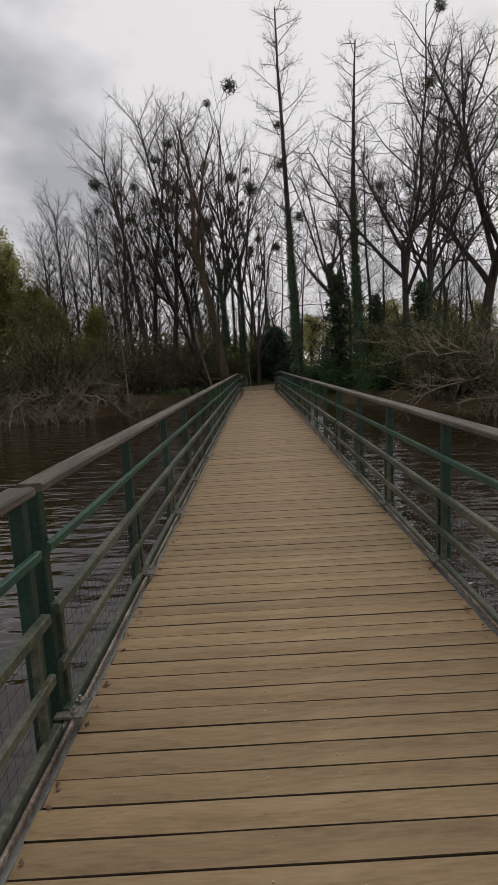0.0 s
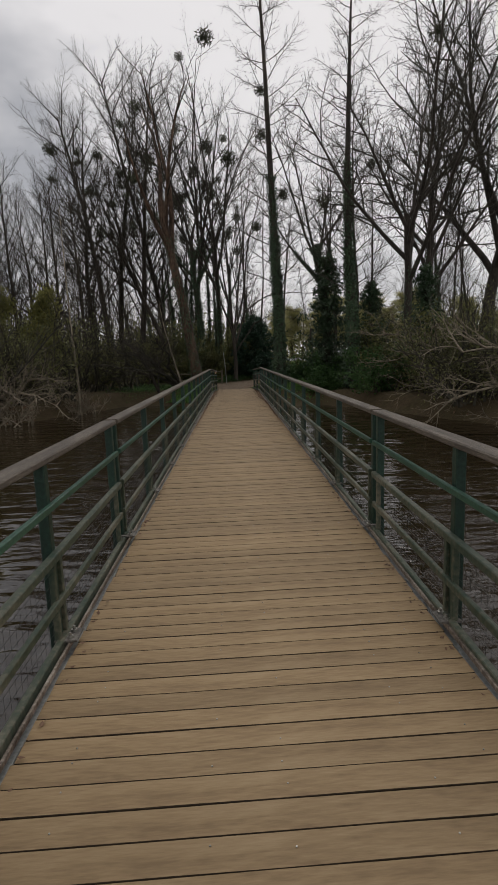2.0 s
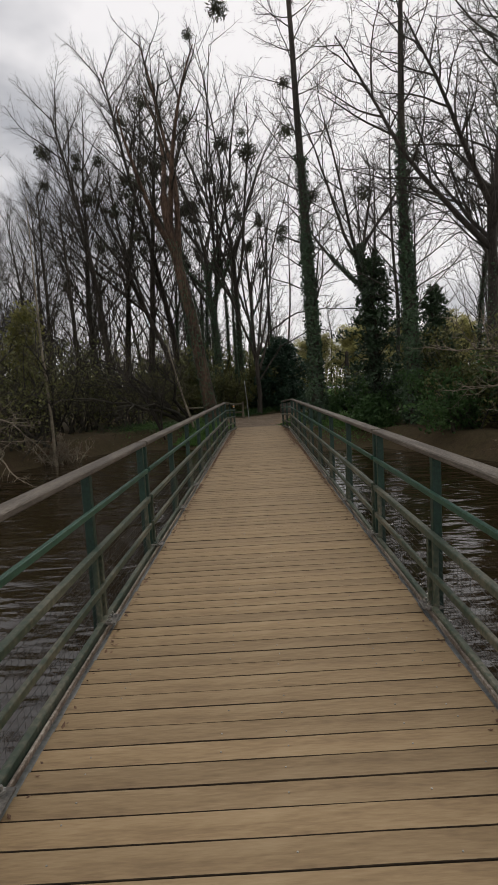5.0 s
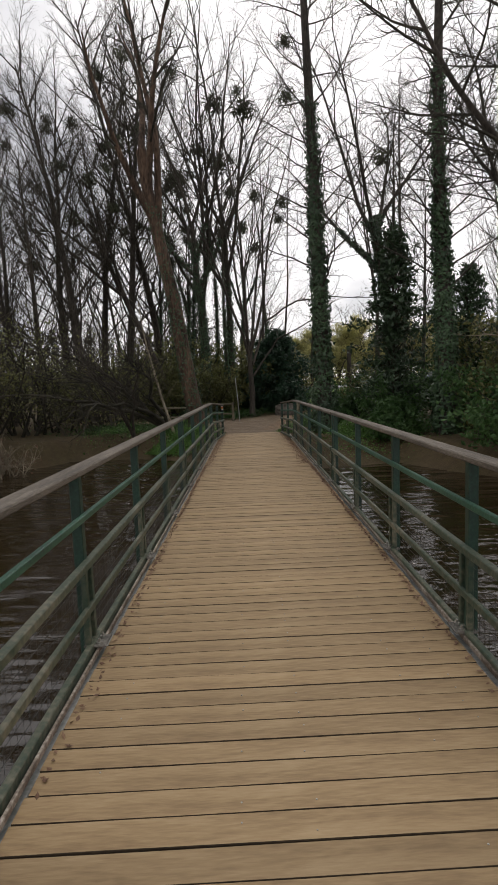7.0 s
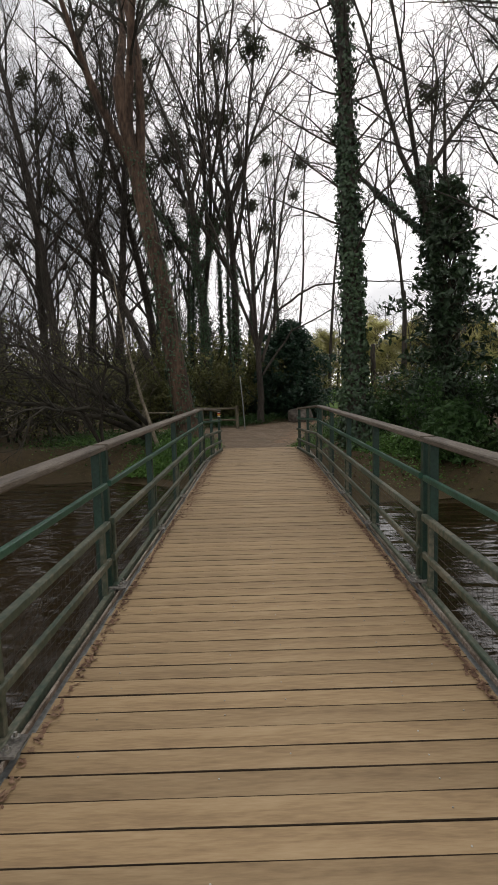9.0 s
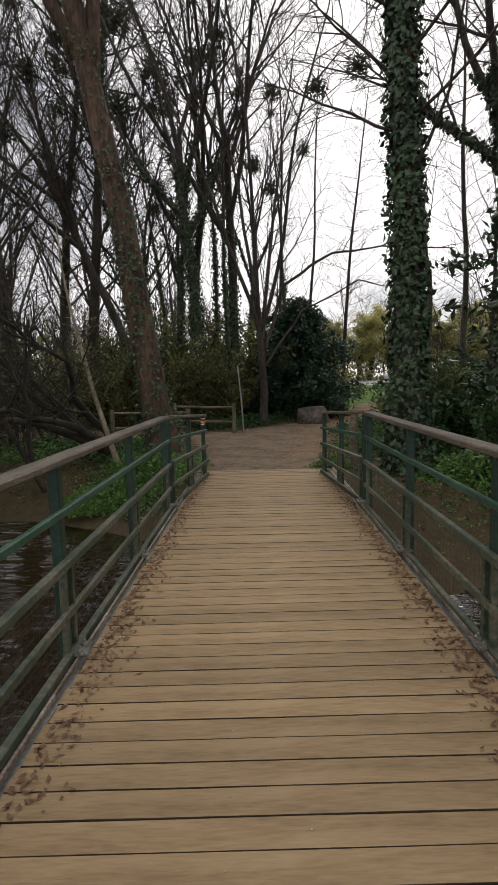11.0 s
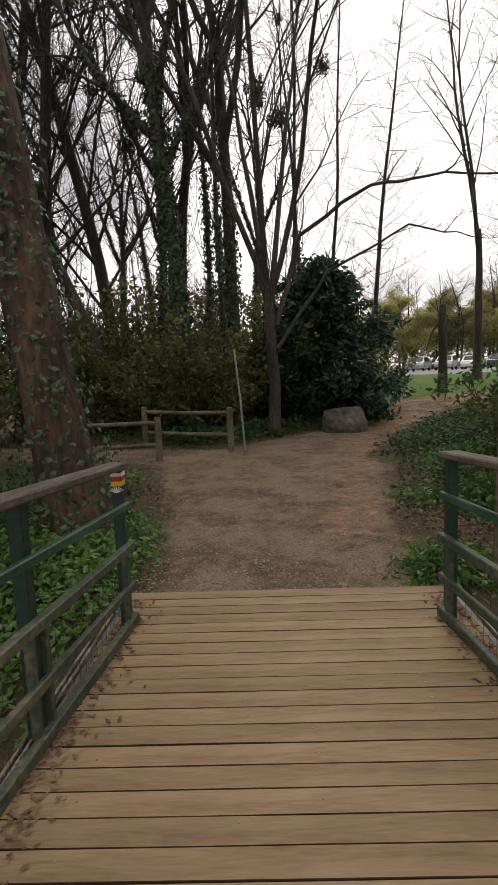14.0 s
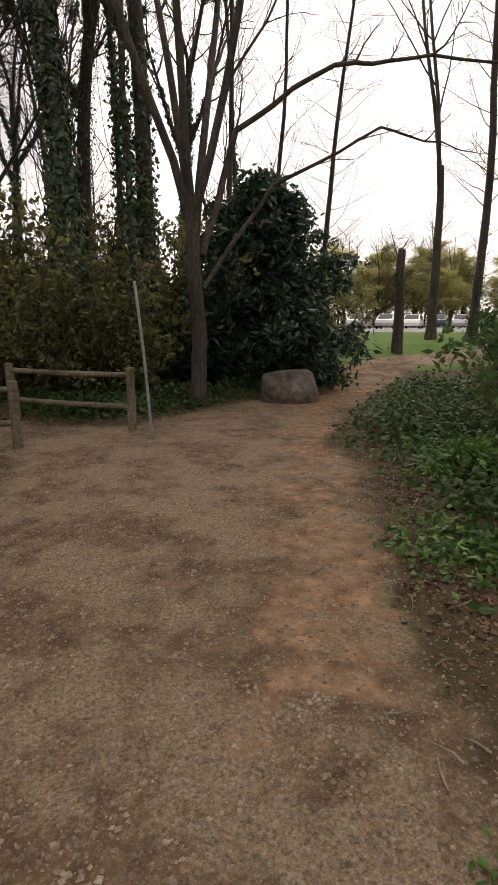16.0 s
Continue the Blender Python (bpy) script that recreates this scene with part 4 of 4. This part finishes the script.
fallen_tree("fallen_tree", "pale dead tree fallen over the pond bank", at_ground(10.2, 22.5, 0.1), [(5.6, 20.8, 0.35), (6.2, 21.8, 1.6), (7.4, 20.0, 1.9), (7.2, 19.2, 0.2)], 0.09, M_PALE, 101)
fallen_tree("fallen_tree", "pale dead branches hanging over the water", at_ground(9.6, 27.5, 0.2), [(5.8, 26.2, 1.4), (6.4, 25.0, 0.4), (5.4, 28.0, 2.2)], 0.07, M_PALE, 102)
fallen_tree("fallen_tree", "pale heap of dead limbs at the water's edge", at_ground(-9.0, 29.5, 0.1), [(-6.2, 26.8, 0.1), (-7.4, 26.6, 0.4), (-10.5, 26.9, 0.3), (-6.4, 28.4, 0.9), (-8.6, 26.4, -0.2)], 0.07, M_PALE, 103)
fallen_tree("low_tree", "low bare tree with crooked limbs over the water", at_ground(-2.9, 37.0, 0.2), [(-5.6, 33.8, 2.0), (-7.4, 32.4, 1.5), (-6.2, 35.0, 2.8), (-4.4, 32.6, 1.1), (-3.4, 34.2, 2.3)], 0.085, M_TWIG, 104)
fallen_tree("low_tree", "low bare sapling with crooked limbs beside the railing", at_ground(-3.6, 35.4, 0.1), [(-4.4, 33.4, 1.9), (-5.2, 34.4, 2.6), (-3.2, 33.6, 2.4)], 0.05, M_BARK, 105)


def carpet(name, label, category, mat, seed, spots, size, lift=0.12):
    """Low leaves scattered over the ground in soft-edged patches: (x, y, radius, count)."""
    rng = np.random.default_rng(seed)
    cs = []
    for x, y, r, k in spots:
        p = rng.normal(0, r * 0.5, (k, 2)) + (x, y)
        p = p[path_field(p[:, 0], p[:, 1]) < rng.uniform(-0.8, 0.1, len(p))]
        p = p[height(p[:, 0], p[:, 1]) > -0.6]
        z = height(p[:, 0], p[:, 1]) + np.abs(rng.normal(0, lift, len(p)))
        cs.append(np.column_stack([p, z]))
    c = np.concatenate(cs)
    ob = new(name, leaf_mesh(name, c, size, mat, rng, facing=np.tile((0, 0, 1.2), (len(c), 1)), long=1.4))
    return tagged(ob, label, category, kind="stuff")


carpet("ground_ivy", "dark green ivy leaves spreading over the woodland floor", "ivy", M_IVY, 81, [(3.9, 41.2, 2.2, 9000), (3.4, 38, 1.5, 5000), (-2.4, 37.4, 1.3, 1500), (-1.6, 44.5, 2.2, 5000), (2.2, 44.6, 1.2, 3500), (0.6, 43.6, 1.4, 4500), (-1.2, 43.4, 1.0, 2500), (4.6, 36, 2.4, 5000), (-4.6, 38.5, 2.4, 3500), (4.6, 44.5, 1.6, 3000)], 0.065)
carpet("fresh_herbs", "bright green low herbs and grass beside the path", "herbs", M_HERB, 82, [(-1.6, 36.1, 0.9, 12000), (-1.6, 35.2, 0.8, 6000), (-2.2, 34.8, 1.0, 3000), (1.75, 37.6, 0.5, 900), (1.55, 35.4, 0.35, 900), (3.0, 39.5, 0.8, 1200), (-2.2, 39.0, 0.7, 1200), (3.2, 46.5, 0.9, 2500), (3.6, 33.6, 1.5, 2500), (-4.6, 37.4, 1.4, 2200)], 0.045, 0.09)
carpet("leaf_litter", "brown dead leaves strewn on the ground", "leaf litter", M_DEAD, 83, [(2.2, 37, 1.0, 5200), (2.4, 39, 0.9, 3000), (-1.4, 38.5, 1.0, 1800), (0.2, 43.8, 1.8, 1500), (2.6, 41.5, 1.0, 1200), (-2.5, 36, 2.2, 2000), (3.5, 34, 2, 2000)], 0.032, 0.015)


def scatter_on_path():
    rng = np.random.default_rng(84)
    p = np.column_stack([rng.uniform(-3.4, 3.4, 110000), 35.16 + 10 * rng.uniform(0, 1, 110000) ** 1.4])
    f = path_field(p[:, 0], p[:, 1])
    p = p[(f > rng.uniform(-0.7, 0.5, len(p)))]
    base = np.array([(1, 0, 0), (-1, 0, 0), (0, 1, 0), (0, -1, 0), (0, 0, 0.7), (0, 0, -0.7)], float)
    tri = np.array([(0, 2, 4), (2, 1, 4), (1, 3, 4), (3, 0, 4)])
    s = 0.004 + 0.0105 * rng.uniform(0, 1, len(p)) ** 3
    a = rng.uniform(0, 6.28, len(p))
    z = height(p[:, 0], p[:, 1])
    v = np.repeat(base[None], len(p), 0) * s[:, None, None] * rng.uniform(0.6, 1.3, (len(p), 6, 1))
    x, y = v[..., 0] * np.cos(a)[:, None] - v[..., 1] * np.sin(a)[:, None], v[..., 0] * np.sin(a)[:, None] + v[..., 1] * np.cos(a)[:, None]
    v = np.stack([x + p[:, :1], y + p[:, 1:], v[..., 2] + z[:, None] + 0.001], -1).reshape(-1, 3)
    faces = (np.arange(len(p))[:, None, None] * 6 + tri[None]).reshape(-1, 3)
    me = bpy.data.meshes.new("gravel")
    me.from_pydata(v.tolist(), [], faces.tolist())
    me.materials.append(M_PEBBLE)
    tagged(new("gravel", me), "loose pale gravel on the trodden path", "gravel", kind="stuff")
    # dry twigs dropped on the path and its verges
    trng, tw = random.Random(86), Geo()
    for k in range(420):
        x, y = trng.uniform(-2.2, 3.0), trng.uniform(35.4, 44.0)
        if float(path_field(x, y)) > 0.5 and trng.random() < 0.75:
            continue
        a, n_ = trng.uniform(0, 6.28), trng.uniform(0.05, 0.17)
        d = Vector((math.cos(a), math.sin(a), 0)) * n_
        mid_ = Vector((x, y, float(height(x, y)) + 0.012)) + d * 0.5 + Vector((trng.gauss(0, 0.012), trng.gauss(0, 0.012), 0.004))
        q0, q1 = Vector((x, y, 0)), Vector((x, y, 0)) + d
        for q in (q0, q1):
            q.z = float(height(q.x, q.y)) + 0.008
        tw.tube([q0, mid_, q1], [0.0045, 0.004, 0.002], 4)
    tagged(part("fallen_twigs", tw, M_PALE), "dry brown twigs lying on the path and its verges", "twigs", kind="stuff")
    # dead leaves caught along the deck edges
    k = 14000
    y = rng.uniform(3, 35, k)
    k2 = rng.uniform(0, 1, k) < np.clip((y - 19) / 11, 0.05, 1)
    y = y[k2]
    left = rng.uniform(0, 1, len(y)) < 0.45
    spread = np.where(y > 28, 0.09, 0.022)
    off = np.abs(rng.normal(0, 1, len(y))) * spread
    x = np.where(left, X_L + 0.02 + off, X_R - 0.02 - off)
    c = np.column_stack([x, y, np.full(len(y), 0.006) + rng.uniform(0, 0.008, len(y))])
    ob = new("deck_litter", leaf_mesh("deck_litter", c, 0.021, M_DEAD, rng, facing=np.tile((0, 0, 2.5), (len(c), 1)), long=1.6))
    tagged(ob, "dead leaves caught along the edges of the deck", "leaf litter", kind="stuff")


scatter_on_path()


# trees in spring leaf beyond the car park
for k, (x, y, f) in enumerate(((12, 114, 1.0), (17, 116, 1.1), (22, 113, 0.9), (27, 117, 1.2), (32, 114, 1.0), (37, 112, 0.9), (42, 118, 1.2), (47, 115, 1.1), (8, 104, 0.8), (53, 110, 1.1), (20, 122, 1.3), (30, 124, 1.3), (40, 124, 1.4), (58, 114, 1.2))):
    copy_thing(SPRING, pose(x, y, float(height(x, y)) - 0.1, 0, 0, 47 * k) @ Matrix.Diagonal((f * 1.9, f * 1.9, f, 1)))["label"] = "tree in yellow-green spring leaf beyond the car park"


# ---- far woods ----
def far_woods():
    rng, nrng = random.Random(90), np.random.default_rng(90)
    stems, cs = Geo(), []
    for k in range(330):
        a = radians(rng.uniform(-75, 75))
        r = rng.uniform(66, 130)
        x, y = r * math.sin(a), 22 + r * math.cos(a)
        if 4 < x < 46 and y < 112:
            continue
        h = rng.uniform(9, 17)
        z = float(height(x, y)) - 0.2
        p = Vector((x, y, z))
        stems.tube([p, p + Vector((rng.gauss(0, 0.4), 0, h * 0.6)), p + Vector((rng.gauss(0, 0.8), 0, h))], [0.2, 0.12, 0.03], 4)
        for j in range(26):
            q = p + Vector((0, 0, h * rng.uniform(0.25, 0.95)))
            e = q + Vector((rng.gauss(0, 1.6), rng.gauss(0, 1.6), rng.uniform(0.6, 2.6)))
            stems.tube([q, (q + e) / 2 + Vector((0, 0, -0.2)), e], [0.05, 0.035, 0.015], 3)
            for i in range(2):
                e2 = e + Vector((rng.gauss(0, 1), rng.gauss(0, 1), rng.uniform(0, 1.6)))
                stems.tube([(q + e) / 2, e2], [0.03, 0.012], 3)
    tagged(part("distant_trees", stems, M_TWIG), "distant bare woodland beyond the pond and car park", "trees", kind="stuff")
    for name, mat, n, rmin, rmax, size, top, lab in (("distant_spring_foliage", M_YELLOW, 22000, 70, 125, 0.4, 7, "distant yellow-green spring foliage"), ("distant_hedge", M_OLIVE, 46000, 52, 125, 0.42, 7.5, "distant olive-brown undergrowth")):
        a = np.radians(nrng.uniform(-80, 80, n))
        r = nrng.uniform(rmin, rmax, n)
        x, y = r * np.sin(a), 22 + r * np.cos(a)
        keep = ~((x > 2) & (x < 48) & (y < 110))
        x, y = x[keep], y[keep]
        clump = 0.55 + 0.45 * np.sin(x * 0.45) * np.sin(y * 0.37 + x * 0.11)
        z = height(x, y) + nrng.uniform(0, 1, len(x)) * top * clump
        tagged(new(name, leaf_mesh(name, np.column_stack([x, y, z]), size, mat, nrng)), lab, "foliage", kind="stuff")


far_woods()


# ---- boulder, fence, poles ----
def boulder():
    bm = bmesh.new()
    bmesh.ops.create_icosphere(bm, subdivisions=4, radius=1)
    for v in bm.verts:
        n_ = noise.noise(v.co * 1.3) * 0.22 + noise.noise(v.co * 4) * 0.05
        c = v.co * (1 + n_)
        c.x = max(-0.86, min(0.86, c.x)); c.z = min(0.78 + 0.10 * c.x, c.z)
        v.co = Vector((c.x * 0.6, c.y * 0.36, c.z * 0.46))
    me = bpy.data.meshes.new("boulder")
    bm.to_mesh(me); bm.free()
    me.materials.append(M_STONE)
    me.polygons.foreach_set("use_smooth", [True] * len(me.polygons))
    ob = tagged(new("boulder", me), "large flat-topped grey-brown boulder below the evergreen", "boulder")
    ob.location = (1.98, 44.3, float(height(1.98, 44.3)) + 0.2)


boulder()


def fence(name, a, b, h, extra=0.0):
    a, b = Vector((*a, float(height(*a)) - 0.05)), Vector((*b, float(height(*b)) - 0.05))
    t = thing(name, "low rustic round-timber fence with two rails", "fence", "timber fences by the path", at=a)
    for p in (a, b):
        g = Geo()
        g.tube([p - a, p - a + Vector((0, 0, h)), p - a + Vector((0, 0, h + 0.012))], [0.062, 0.06, 0.045], 12, True)
        part("post", g, M_FENCE, t, smooth=False)
    for z in (h * 0.9, h * 0.42):
        g = Geo()
        d = (b - a).normalized() * extra
        mid_ = (b - a) / 2 + Vector((0, 0, z - 0.015))
        g.tube([Vector((0, 0, z)) - d, mid_, b - a + Vector((0, 0, z)) + d], [0.036, 0.04, 0.035], 10, True)
        part("rail", g, M_FENCE, t, smooth=False)


fence("timber_fence", (-3.75, 40.4), (-1.8, 41.0), 0.83, 0.05)
fence("timber_fence", (-2.45, 42.8), (-0.58, 41.95), 0.90, 0.04)
g = Geo(); g.tube([Vector((0, 0, -0.1)), Vector((-0.06, 0, 1.0)), Vector((-0.14, 0, 1.95))], [0.02, 0.02, 0.018], 8, True)
pole = tagged(part("metal_pole", g, M_GALV), "thin leaning grey-green metal pole by the fence", "pole")
pole.location = (-0.28, 41.6, float(height(-0.28, 41.6)))
g = Geo(); g.tube([Vector((0, 0, -0.15)), Vector((0.01, 0, 0.6)), Vector((0.02, 0, 1.0)), Vector((0.02, 0, 1.02))], [0.075, 0.07, 0.07, 0.05], 12, True)
post = tagged(part("wooden_post", g, M_FENCE), "thick brown timber post beside the railing", "post")
post.location = (1.72, 35.2, float(height(1.72, 35.2)))
g = Geo(); g.tube([Vector((0, 0, -0.3)), Vector((0.02, 0, 1.2)), Vector((-0.03, 0, 2.6)), Vector((0.0, 0, 3.1)), Vector((0.02, 0, 3.14))], [0.2, 0.15, 0.13, 0.12, 0.06], 12, True)
g.tube([Vector((-0.05, 0, 2.55)), Vector((-0.35, 0, 2.2)), Vector((-0.6, 0, 1.5))], [0.05, 0.035, 0.015], 6)
stump = tagged(part("tree_stump", g, M_BARK, smooth=False), "tall broken dead trunk beside the path", "tree stump")
stump.location = (6.55, 51.3, float(height(6.55, 51.3)))


def marker():
    t = thing("trail_marker", "small banded trail marker fixed to the end railing post", "trail marker", at=(-0.72, 34.615, 0.86))
    t.scale = (0.85, 0.85, 0.7)
    for z, h, m, w in ((0.075, 0.03, M_WHITE, 0.074), (0.04, 0.04, M_RED, 0.0745), (0.0, 0.04, M_YEL, 0.0745), (-0.08, 0.12, M_BLACK, 0.073)):
        g_ = Geo(); g_.box((0, 0.07, z), (w, 0.09, h), None, 0.003)
        part("band", g_, m, t)
    g_ = Geo()
    for k in range(7):
        a = radians(-60 + 20 * k)
        g_.box((0.028 * math.sin(a), 0.022, -0.075 + 0.028 * math.cos(a)), (0.006, 0.006, 0.05), Matrix.Rotation(a, 4, "Y"))
    part("shell", g_, M_WHITE, t, "pale shell emblem")


marker()


# ---- parked cars ----
def car(paint, label):
    t = thing("car", label, "car", "parked cars")
    prof = [(-2.05, 0.32), (-2.12, 0.6), (-2.02, 0.86), (-1.55, 0.93), (-0.75, 1.42), (0.75, 1.47), (1.55, 1.30), (1.95, 0.95), (2.05, 0.6), (2.0, 0.32)]
    g_ = Geo()
    for y, k in ((-0.86, 0.86), (-0.8, 1.0), (0.8, 1.0), (0.86, 0.86)):
        for x, z in prof:
            zz = z
            yy = y * (0.82 if z > 1.2 else 1.0)
            g_.v.append(Vector((x * (0.985 if k < 1 else 1), yy, 0.32 + (zz - 0.32) * (0.97 if k < 1 else 1))))
    n_ = len(prof)
    for r_ in range(3):
        for k in range(n_):
            a, b = r_ * n_ + k, r_ * n_ + (k + 1) % n_
            g_.f.append((a, b, b + n_, a + n_))
    g_.f.append(tuple(reversed(range(n_)))); g_.f.append(tuple(3 * n_ + k for k in range(n_)))
    part("body", g_, paint, t, smooth=False)
    for sgn in (-1, 1):
        for x0, x1, a0, a1 in ((-1.25, -0.05, -0.72, -0.05), (0.05, 1.0, 0.05, 0.85)):
            w_ = Geo()
            y0, y1 = sgn * 0.868, sgn * 0.735
            w_.v = [Vector((x0, y0, 0.96)), Vector((x1, y0, 0.96)), Vector((a1, y1, 1.36)), Vector((a0, y1, 1.36)), Vector((x0, y0 * 0.97, 0.96)), Vector((x1, y0 * 0.97, 0.96)), Vector((a1, y1 * 0.97, 1.36)), Vector((a0, y1 * 0.97, 1.36))]
            w_.f = [(0, 1, 2, 3), (7, 6, 5, 4), (0, 4, 5, 1), (2, 6, 7, 3), (1, 5, 6, 2), (0, 3, 7, 4)]
            part("window", w_, M_GLASS, t)
        for x in (-1.3, 1.25):
            w_ = Geo()
            w_.tube([Vector((x, sgn * 0.68, 0.31)), Vector((x, sgn * 0.70, 0.31)), Vector((x, sgn * 0.86, 0.31)), Vector((x, sgn * 0.875, 0.31))], [0.27, 0.31, 0.31, 0.27], 18, True)
            wh = part("wheel", w_, M_TYRE, t)
            r_ = Geo(); r_.tube([Vector((x, sgn * 0.87, 0.31)), Vector((x, sgn * 0.885, 0.31))], [0.2, 0.17], 14, True)
            part("rim", r_, M_GALV, wh)
    w_ = Geo()
    w_.v = [Vector(p) for p in ((-1.50, -0.68, 0.985), (-1.50, 0.68, 0.985), (-0.82, 0.6, 1.405), (-0.82, -0.6, 1.405), (-1.47, -0.68, 0.96), (-1.47, 0.68, 0.96), (-0.79, 0.6, 1.38), (-0.79, -0.6, 1.38))]
    w_.f = [(0, 1, 2, 3), (7, 6, 5, 4), (0, 4, 5, 1), (2, 6, 7, 3), (1, 5, 6, 2), (0, 3, 7, 4)]
    part("windscreen", w_, M_GLASS, t)
    return t


CARS = [car(M_CAR[0], "silver hatchback parked in the car park"), car(M_CAR[1], "white hatchback parked in the car park"), car(M_CAR[2], "dark blue hatchback parked in the car park")]
spots = [(15.5, 86, 0), (18.6, 87, 0), (21.4, 87.5, 1), (24.2, 88, 2), (27, 88.6, 0), (30, 80, 1), (33, 81, 0)]
first = {}
for x, y, k in spots:
    m = pose(x, y, float(height(x, y)) - 0.005, 0, 0, 62)
    if k in first:
        copy_thing(CARS[k], m)
    else:
        first[k] = True
        CARS[k].matrix_basis = m
